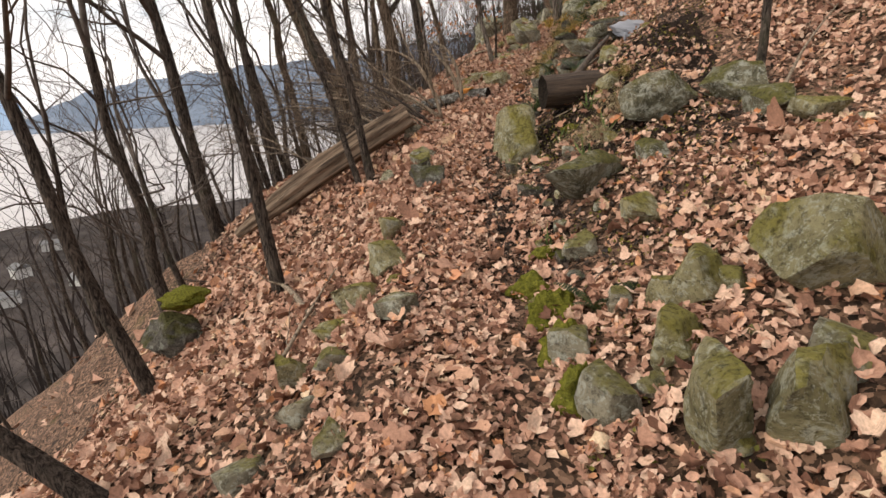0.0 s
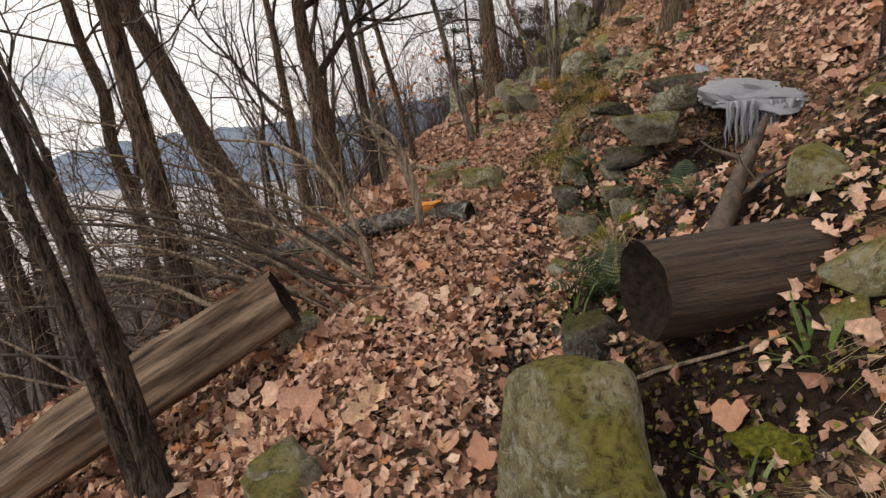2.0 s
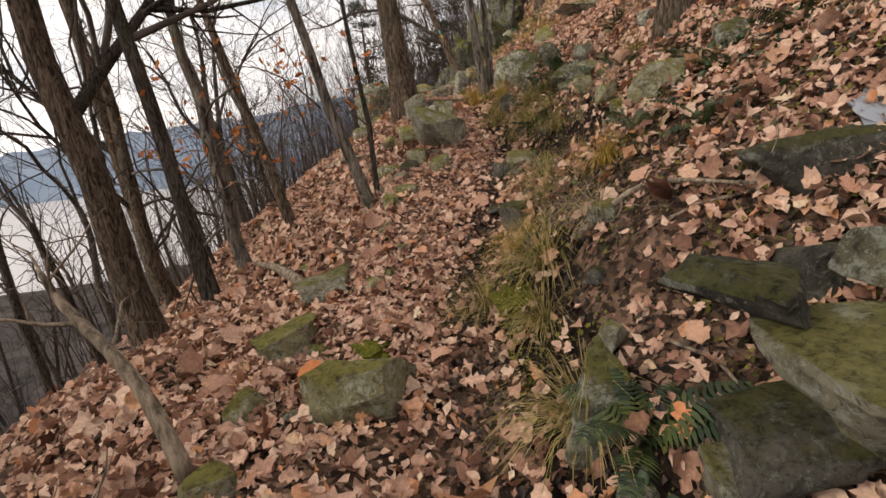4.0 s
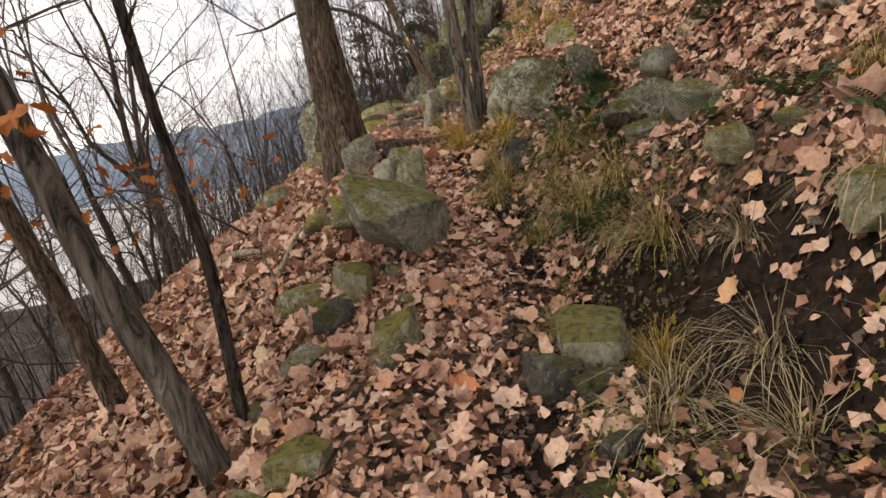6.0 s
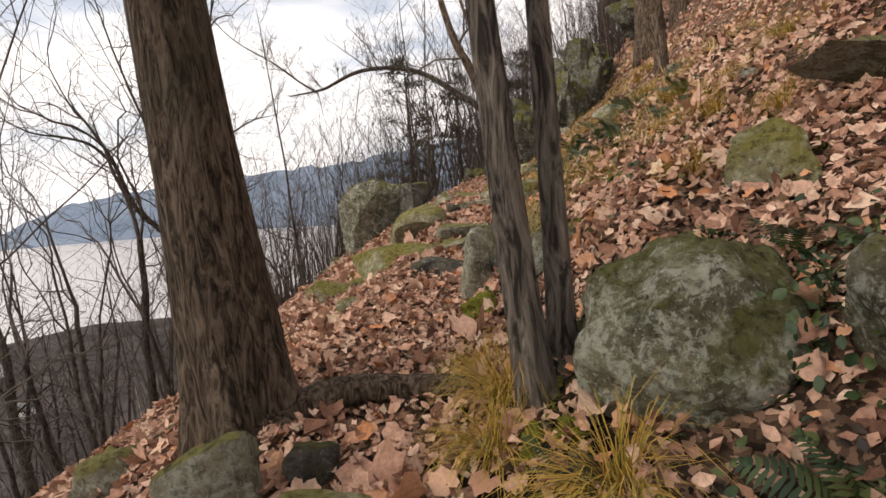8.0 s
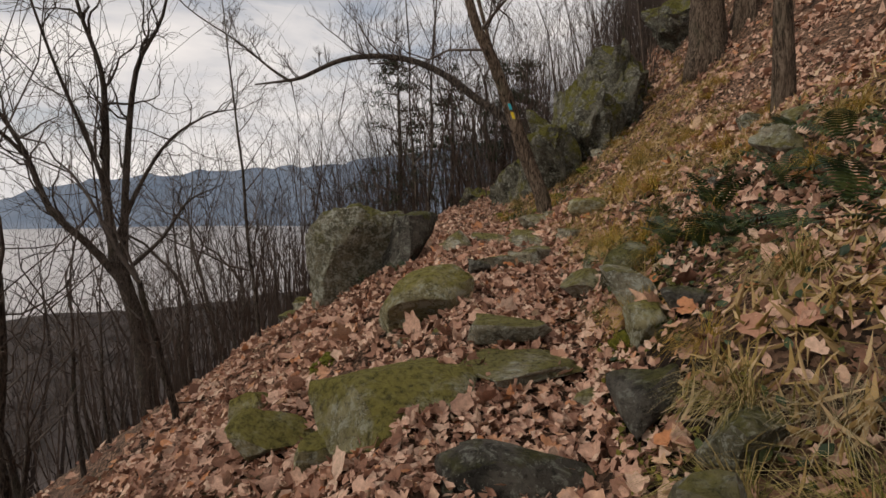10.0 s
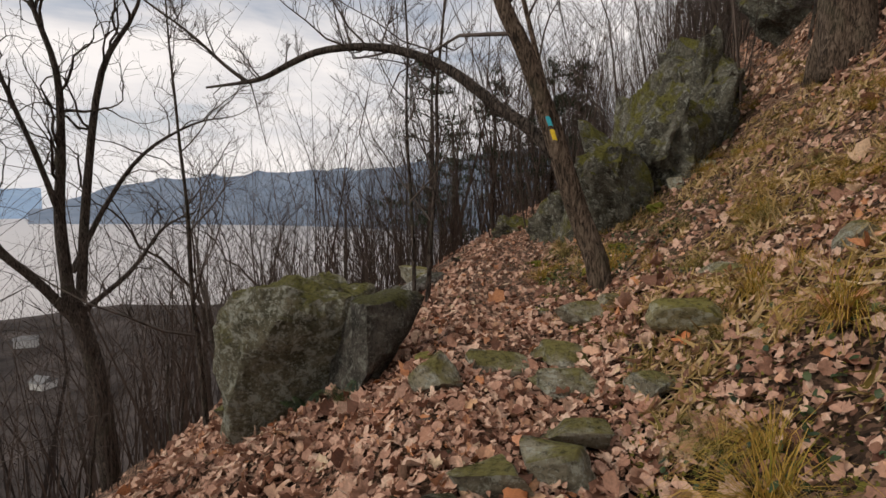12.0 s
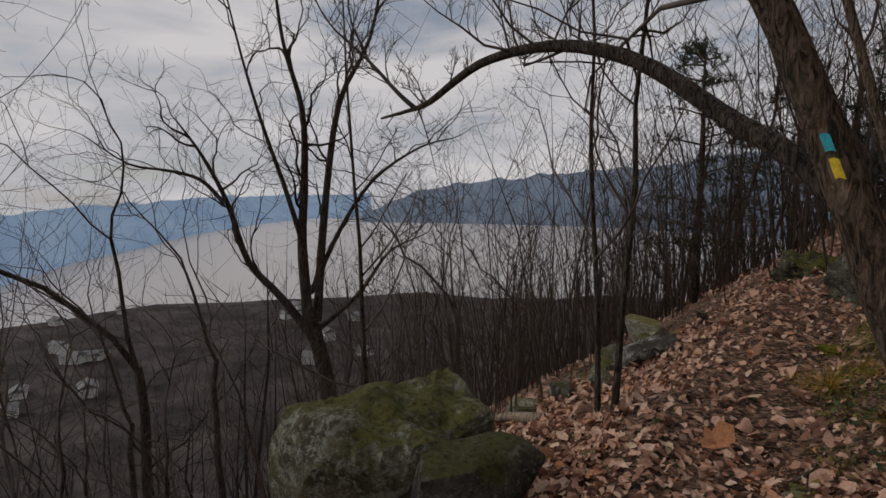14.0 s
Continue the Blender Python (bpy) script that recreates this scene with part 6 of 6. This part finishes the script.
for k in range(46):
    u = -0.34 + 0.70 * k / 45 + 0.010 * rng.normal()
    L = 0.24 + 0.14 * rng.rand()
    w = 0.6 + 0.9 * rng.rand() ** 2
    ic = Tubes()
    zz = np.linspace(0, -L, 6)
    ic.add(np.stack([u + 0.004 * rng.normal(size=6), -0.05 + 0.06 * rng.rand() + 0.004 * rng.normal(size=6), 0.38 + zz], -1), np.array([0.017, 0.014, 0.012, 0.010, 0.006, 0.0015]) * w, 7, 0.2)
    part("icicle", ic.mesh("icicle", ICE), ice)

# ---- sedge, ferns and moss ----
tufts = []
for i, (n, L, w, dr, fan, mat, lab) in enumerate([(230, 0.32, 0.0014, 1.2, 0.9, GRASS, "drooping tuft of tawny green sedge"), (230, 0.34, 0.0015, 1.2, 0.9, GOLD, "drooping tuft of golden sedge"), (130, 0.28, 0.0012, 1.2, 1.2, STRAW, "tuft of bleached dry grass"), (14, 0.22, 0.011, 0.35, 1.2, BLADE, "low plant with broad green blades")]):
    e = thing("grass_tuft", -6.0, -1.5 - i, float(height(-6.0, -1.5 - i)), lab, "grass", "grass tufts on the bank")
    part("clump", tuft_mesh(400 + i, n, L, w, dr, fan, mat), e, kind="stuff")
    tufts.append(e)
spots = [(3.06, 11.2, 2), (3.12, 10.8, 2), (2.62, 11.5, 2), (3.0, 11.6, 0), (1.45, 4.35, 2), (1.7, 4.7, 2), (1.85, 5.15, 0), (1.25, 4.2, 3), (2.79, 12.36, 0), (2.97, 12.2, 0), (3.14, 12.14, 0), (3.08, 13.56, 0), (2.67, 11.28, 2), (2.83, 14.1, 1), (2.9, 14.3, 1), (2.86, 14.55, 1), (3.1, 13.7, 1), (2.92, 13.48, 0), (2.3, 10.14, 0), (2.46, 10.85, 2), (2.16, 9.75, 0), (2.25, 9.5, 2), (3.0, 12.6, 0),
         (2.72, 12.9, 0), (2.85, 13.1, 0), (1.72, 4.9, 2), (1.36, 4.65, 2), (1.43, 4.5, 2), (1.2, 4.92, 3), (1.52, 4.6, 3), (1.5, 5.1, 3), (1.62, 8.1, 0), (1.72, 8.7, 0), (1.85, 9.0, 0), (1.9, 9.4, 1), (4.05, 19.0, 0), (4.0, 18.6, 1), (3.5, 17.0, 1), (3.35, 12.8, 0), (2.62, 11.0, 2), (2.7, 10.6, 2),
         (2.9, 10.9, 2), (2.55, 11.6, 0), (3.2, 12.9, 0), (2.95, 11.9, 2), (0.75, 3.1, 3), (0.72, 4.55, 2), (1.05, 6.0, 3), (1.3, 6.2, 2), (3.9, 18.2, 0), (3.7, 17.4, 0), (4.6, 19.2, 1), (4.9, 21.0, 0), (5.0, 20.0, 1), (4.6, 22.2, 1), (5.2, 22.0, 0), (3.3, 15.6, 0), (3.75, 16.4, 0), (3.5, 15.9, 2), (2.05, 8.9, 2), (4.1, 23.2, 1), (4.5, 23.8, 0), (1.6, 9.2, 0)]
rng = np.random.RandomState(17)
for x, y, k in spots:
    copy_thing(tufts[k], pose(x, y, float(height(x, y)) - 0.02, -4 + 6 * rng.rand(), -4 + 8 * rng.rand(), rng.rand() * 360 if k == 3 else rng.rand() * 40 - 20) @ Matrix.Scale(0.75 + 0.5 * rng.rand(), 4))
for k in range(60):
    y = 20.5 + 7 * rng.rand()
    x = float(trail_x(y)) + 0.45 + 2.0 * rng.rand()
    copy_thing(tufts[1], pose(x, y, float(height(x, y)) - 0.03, 0, 0, rng.rand() * 360) @ Matrix.Scale(0.35 + 0.4 * rng.rand(), 4))
for k in range(64):
    y = 15.6 + 10 * rng.rand()
    x = float(trail_x(y)) + 0.7 + 3.2 * rng.rand()
    copy_thing(tufts[rng.choice([0, 1, 1])], pose(x, y, float(height(x, y)) - 0.02, 0, 0, rng.rand() * 60 - 30) @ Matrix.Scale(0.5 + 0.5 * rng.rand(), 4))
for k in range(40):
    y = 8.5 + 16 * rng.rand()
    x = float(trail_x(y)) + 0.5 + 2.4 * rng.rand() ** 1.3
    copy_thing(tufts[rng.choice([0, 1, 2, 2])], pose(x, y, float(height(x, y)) - 0.02, 0, 0, rng.rand() * 60 - 30) @ Matrix.Scale(0.4 + 0.5 * rng.rand(), 4))
frond_shapes = [frond_mesh(410 + k, 0.20 + 0.04 * k) for k in range(3)]


def fern_plant(x, y, count, seed):
    r = np.random.RandomState(seed)
    e = thing("fern", x, y, float(height(x, y)), "dark green fern on the leafy bank", "fern", "ferns on the bank")
    for k in range(count):
        part("frond", frond_shapes[k % 3], e, at=pose(0, 0, 0, r.normal() * 8, r.normal() * 12, k * 360 / count + r.normal() * 14))
    return e


fern, fern2 = fern_plant(3.45, 13.1, 7, 1), fern_plant(3.62, 13.28, 9, 2)
for x, y in [(2.5, 9.3), (2.75, 9.9), (3.3, 10.9), (3.45, 11.4), (3.5, 11.9), (2.95, 12.0), (3.3, 12.4), (2.6, 8.9), (1.5, 6.9), (1.7, 6.4), (3.3, 13.0), (3.75, 13.4), (3.5, 13.4), (3.85, 14.1), (3.72, 13.9), (3.95, 13.9), (3.8, 13.3), (4.2, 12.7), (4.35, 12.8), (1.15, 6.05), (1.2, 5.95), (0.82, 2.2), (3.95, 17.3), (4.05, 17.1), (4.0, 17.2), (4.15, 17.5), (3.9, 17.5), (4.3, 17.2), (4.05, 16.8), (4.4, 17.8), (4.1, 18.0), (4.3, 16.8), (4.6, 17.2), (2.1, 20.5), (2.4, 20.3), (3.0, 9.4), (3.1, 9.7), (3.3, 9.2), (3.2, 10.0), (3.4, 12.9), (4.05, 13.2), (1.7, 7.9), (3.0, 13.8), (4.0, 16.2), (4.7, 17.7), (4.8, 16.6), (4.5, 16.3)]:
    copy_thing(rng.choice([fern, fern2]), pose(x, y, float(height(x, y)) - 0.01, -8, -14, rng.rand() * 360) @ Matrix.Scale(0.7 + 0.5 * rng.rand(), 4))
for k, (x, y, s, h) in enumerate([(0.60, 2.3, 0.26, 0.3), (0.64, 2.0, 0.28, 0.28), (0.62, 1.7, 0.24, 0.24), (1.35, 6.5, 0.2, 0.14), (1.62, 7.0, 0.2, 0.16), (1.3, 5.0, 0.18, 0.12), (0.58, 2.62, 0.26, 0.2), (0.70, 2.95, 0.2, 0.14), (2.94, 15.2, 0.3, 0.2), (2.96, 14.0, 0.18, 0.14), (3.05, 13.95, 0.14, 0.12), (3.42, 16.9, 0.2, 0.14), (4.5, 22.4, 0.34, 0.14), (4.9, 22.9, 0.3, 0.16), (4.2, 24.0, 0.3, 0.12), (3.5, 15.3, 0.26, 0.14), (3.9, 15.6, 0.26, 0.14), (1.0, 9.0, 0.2, 0.1), (1.58, 6.7, 0.16, 0.16), (1.9, 18.6, 0.34, 0.12), (5.5, 23.4, 0.3, 0.14), (1.7, 9.0, 0.3, 0.15)]):
    rock(700 + k, x, y, s, s * 0.8, h, 30 * k, MOSS, "cushion of bright yellow green moss", sink=0.5, name="moss_cushion", cuts=2, fine=4, rough=0.32, group="moss cushions")

# ---- loose twigs ----
for k in range(70):
    y = 0.3 + 23 * rng.rand()
    x = float(trail_x(y)) + rng.normal() * 1.3
    a, L = rng.rand() * 6.28, 0.15 + 0.4 * rng.rand()
    q = Tubes()
    p = np.array([(x + math.cos(a) * L * s, y + math.sin(a) * L * s) for s in (-0.5, -0.15, 0.2, 0.5)]) + rng.normal(size=(4, 2)) * 0.012
    zz = height(p[:, 0], p[:, 1]) + 0.03
    c = np.array([x, y, float(zz[1])])
    q.add(np.column_stack([p, zz]) - c, np.array([0.006, 0.005, 0.004, 0.002]) * (0.6 + rng.rand()), 5)
    ob = new("stick", q.mesh("stick", DEAD if k % 2 else TWIG))
    ob.location = c
    tagged(ob, "thin dead stick on fallen leaves", "stick", "loose sticks")

# ---- fallen leaves ----
rng = np.random.RandomState(91)


def litter(n, d_lo, d_hi, y_lo, y_hi, small, large, big_share, pile, thin=0.0):
    y = y_lo + (y_hi - y_lo) * rng.rand(n)
    d = d_lo + (d_hi - d_lo) * rng.rand(n)
    x = trail_x(y) + d
    keep = rng.rand(n) > thin * np.exp(-((d - 0.24) / 0.15) ** 2) * (y < 14)
    bare = ((y > 8.6) & (y < 14.4)) | ((y > 2.6) & (y < 5.6)) | ((y > 15.6) & (y < 19.0)) | ((y > 5.6) & (y < 8.6))
    keep &= rng.rand(n) > bare * 0.62 * np.exp(-((d - 0.72) / 0.34) ** 2)
    keep &= np.hypot((x - 2.65) / 0.5, (y - 7.45) / 0.35) > 1
    keep &= np.hypot((x - 2.78) / 0.27, (y - 11.0) / 0.65) > 0.4 + 0.8 * rng.rand(n)
    keep &= rng.rand(n) < np.clip(np.where(d > 0.4, 0.95, 1.0) + np.where(d > 0.4, 1.0, 0.6) * vnoise(x * 1.3, y * 1.3, 9) + 0.4 * vnoise(x * 4, y * 4, 10), np.where(d > 0.4, 0.25, 0.45), 1)
    keep &= rng.rand(n) > 0.22 * ((y > 16.3) & (d > 0.55))
    keep &= rng.rand(n) > 0.6 * ((y > 3.3) & (y < 7.4) & (d > 0.5) & (d < 2.3)) + 0.15 * ((y > 8.4) & (y < 13.2) & (d > 0.5) & (d < 1.7))
    x, y = x[keep], y[keep]
    m = len(x)
    size = np.where(rng.rand(m) < big_share, large[0] + (large[1] - large[0]) * rng.rand(m), small[0] + (small[1] - small[0]) * rng.rand(m))
    return np.stack([x, y, height(x, y) + 0.008 + pile * rng.rand(m)], -1), slope_normal(x, y), size


clouds = []
for zone in [(40000, -0.9, 0.55, -0.3, 20.0, (0.025, 0.055), (0.055, 0.10), 0.2, 0.035, 0.75), (52000, 0.35, 3.6, -0.6, 20.5, (0.035, 0.065), (0.065, 0.105), 0.22, 0.06, 0.0),
             (44000, -3.9, -0.6, -0.6, 25.0, (0.045, 0.085), (0.085, 0.13), 0.22, 0.05, 0.0), (19000, -1.8, 4.5, 20.0, 34.0, (0.04, 0.07), (0.07, 0.11), 0.2, 0.06, 0.0), (15000, 3.4, 8.0, 13.0, 28.0, (0.06, 0.11), (0.11, 0.15), 0.2, 0.05, 0.0), (9000, -9, 13, -2, 46, (0.09, 0.16), (0.16, 0.24), 0.2, 0.05, 0.0)]:
    pos, nrm, size = litter(*zone)
    clouds.append((pos, nrm, size))
under = litter(70000, -3.0, 3.4, -0.6, 22.0, (0.03, 0.06), (0.06, 0.075), 0.2, 0.015, 0.8)
clouds.append(under)
pos, nrm, size = (np.concatenate(z) for z in zip(*clouds))
pick = rng.rand(len(pos))
pick[-len(under[0]):] = 0.8
pick = np.where((pick > 0.6) & (size > 0.05) & (np.arange(len(pos)) < len(pos) - len(under[0])), pick - 0.35, pick)
beside_trail = np.abs(pos[:, 0] - trail_x(pos[:, 1])) < 2.4
pick = np.where(beside_trail & (size > 0.068) & (pos[:, 1] < 21) & (pick < 0.6), pick + 2, pick)
far_off = (np.abs(pos[:, 0] - trail_x(pos[:, 1])) > 3.5) | (pos[:, 1] > 23)
pick = np.where(far_off & (pick < 1), 0.8, pick)
for kind, lo, hi in (("lobed", 0.0, 0.3), ("scrap", 0.3, 0.6), ("crumb", 0.6, 1.0), ("maple", 2.0, 2.4), ("oak", 2.4, 2.6)):
    m = (pick >= lo) & (pick < hi)
    tagged(new("leaf_litter", leaf_cloud("leaf_litter", kind, pos[m], nrm[m], size[m], rng, 0.65, 0.5)), "deep litter of curled brown and tan leaves", "leaves", kind="stuff")
# Creeper that hangs over the round boulder
turn_up = rng.normal(size=(900, 3)) * [1, 1, 0.9]
turn_up /= np.linalg.norm(turn_up, axis=1, keepdims=True)
turn_up = turn_up[(turn_up[:, 0] + 0.5 * vnoise(turn_up[:, 1] * 3, turn_up[:, 2] * 3, 18) > 0.25) & (turn_up[:, 2] > -0.1)]
spot = np.array(round_boulder.matrix_basis.translation) + turn_up * [0.43, 0.37, 0.40]
tagged(new("creeper", leaf_cloud("creeper", "scrap", spot, turn_up, 0.022 + 0.026 * rng.rand(len(spot)), rng, 0.3, 0.5, FERN)), "dark evergreen creeper hanging over a boulder", "plants")
# Small evergreen creepers on the bank
n = 62000
my = 1.0 + 26 * rng.rand(n) ** 0.8
md = 0.38 + np.where(my > 15.5, 3.0, 2.0) * rng.rand(n) ** 1.6
mx = trail_x(my) + md
grow = (vnoise(mx * 1.8, my * 1.8, 12) + 0.7 * vnoise(mx * 5, my * 5, 13) + 0.35 * (my > 15.5) + 0.25 * ((my > 4.4) & (my < 13.5))) > 0.12
mx, my = mx[grow], my[grow]
tagged(new("moss_carpet", leaf_cloud("moss_carpet", "crumb", np.stack([mx, my, height(mx, my) + 0.012 + 0.03 * rng.rand(len(mx))], -1), slope_normal(mx, my), 0.010 + 0.019 * rng.rand(len(mx)), rng, 0.4, 0.8, CARPET)), "patchy carpet of olive moss on the bank", "moss", kind="stuff")
wy = 2.6 + 11 * rng.rand(20000)
wx = trail_x(wy) + 0.12 + 2.0 * rng.rand(20000) ** 1.4
tagged(new("leaf_scraps", leaf_cloud("leaf_scraps", "crumb", np.stack([wx, wy, height(wx, wy) + 0.012 + 0.015 * rng.rand(20000)], -1), slope_normal(wx, wy), 0.015 + 0.035 * rng.rand(20000) ** 1.5, rng, 0.6, 0.6, WET_LEAF)), "wet dark scraps of rotting leaves on the bank", "leaves", kind="stuff")
gy2 = 15.8 + 11 * rng.rand(36000)
gx2 = trail_x(gy2) + 0.5 + 4.0 * rng.rand(36000) ** 1.2
grow = vnoise(gx2 * 1.2, gy2 * 1.2, 22) + 0.6 * vnoise(gx2 * 4, gy2 * 4, 23) > 0.12
gx2, gy2 = gx2[grow], gy2[grow]
tagged(new("dry_grass", leaf_cloud("dry_grass", "blade", np.stack([gx2, gy2, height(gx2, gy2) + 0.045], -1), slope_normal(gx2, gy2), 0.08 + 0.10 * rng.rand(len(gx2)), rng, 0.5, 0.8, GRASS_BED)), "matted tawny grass on the open bank", "grass", kind="stuff")
cx, cy = [], []
for x, y, s, n in ((4.05, 17.2, 0.5, 600), (4.5, 17.9, 0.5, 350), (3.8, 18.4, 0.3, 200), (3.5, 15.6, 0.4, 260), (3.75, 13.9, 0.16, 260), (3.3, 13.2, 0.3, 200), (4.6, 19.0, 0.5, 200), (1.6, 7.4, 0.2, 200), (3.1, 9.6, 0.4, 400), (4.6, 22.6, 0.5, 600)):
    cx.append(x + s * rng.normal(size=n))
    cy.append(y + s * rng.normal(size=n))
cx, cy = np.concatenate(cx), np.concatenate(cy)
keep = (cx - trail_x(cy)) > 0.45
cx, cy = cx[keep], cy[keep]
tagged(new("creeper", leaf_cloud("creeper", "scrap", np.stack([cx, cy, height(cx, cy) + 0.03 + 0.06 * rng.rand(len(cx))], -1), slope_normal(cx, cy), 0.022 + 0.028 * rng.rand(len(cx)), rng, 0.3, 0.6, FERN)), "dark evergreen creeper over the leafy bank", "plants", kind="stuff")

# The largest leaves beside the trail, one by one
shapes = []
for k, kind in enumerate(["maple", "maple", "oak", "maple", "oval", "maple"]):
    r = np.random.RandomState(60 + k)
    shapes.append(leaf_cloud("leaf", kind, np.zeros((1, 3)), np.array([[0, 0, 1.0]]), np.ones(1), r, 0.3, 0.05))
LEAF_ONE, _t, _p = material("large_dry_leaf", 0.7, spec=0.12)
_r = ramp_node(_t, [(0.0, (0.30, 0.145, 0.095)), (0.4, (0.46, 0.25, 0.165)), (0.75, (0.60, 0.37, 0.25)), (0.93, (0.56, 0.20, 0.08)), (1.0, (0.66, 0.48, 0.29))])
_t.links.new(_t.nodes.new("ShaderNodeObjectInfo").outputs["Random"], _r.inputs["Fac"])
_s = ramp_node(_t, [(0.3, (0.72, 0.7, 0.68)), (0.7, (1, 1, 1))])
_t.links.new(noise_node(_t, place_vec(_t), 9, 5, 0.65), _s.inputs["Fac"])
_t.links.new(mix_colour(_t, 1.0, _r.outputs["Color"], _s.outputs["Color"], "MULTIPLY"), _p.inputs["Base Color"])
for me in shapes:
    me.materials.clear()
    me.materials.append(LEAF_ONE)
for k in range(290):
    y = 0.6 + 19.5 * rng.rand()
    d = rng.normal() * 0.8 + 0.5
    x = float(trail_x(y)) + d
    n = slope_normal(np.array([x]), np.array([y]))[0]
    ob = new("leaf", shapes[rng.randint(len(shapes))])
    ob.parent = ground
    q = Vector((n[0] + 0.25 * rng.normal(), n[1] + 0.25 * rng.normal(), n[2])).to_track_quat("Z", "Y").to_matrix().to_4x4()
    ob.matrix_basis = Matrix.Translation((x, y, float(height(x, y)) + 0.05)) @ q @ Matrix.Rotation(rng.rand() * 6.28, 4, "Z") @ Matrix.Scale(0.08 + 0.045 * rng.rand(), 4)
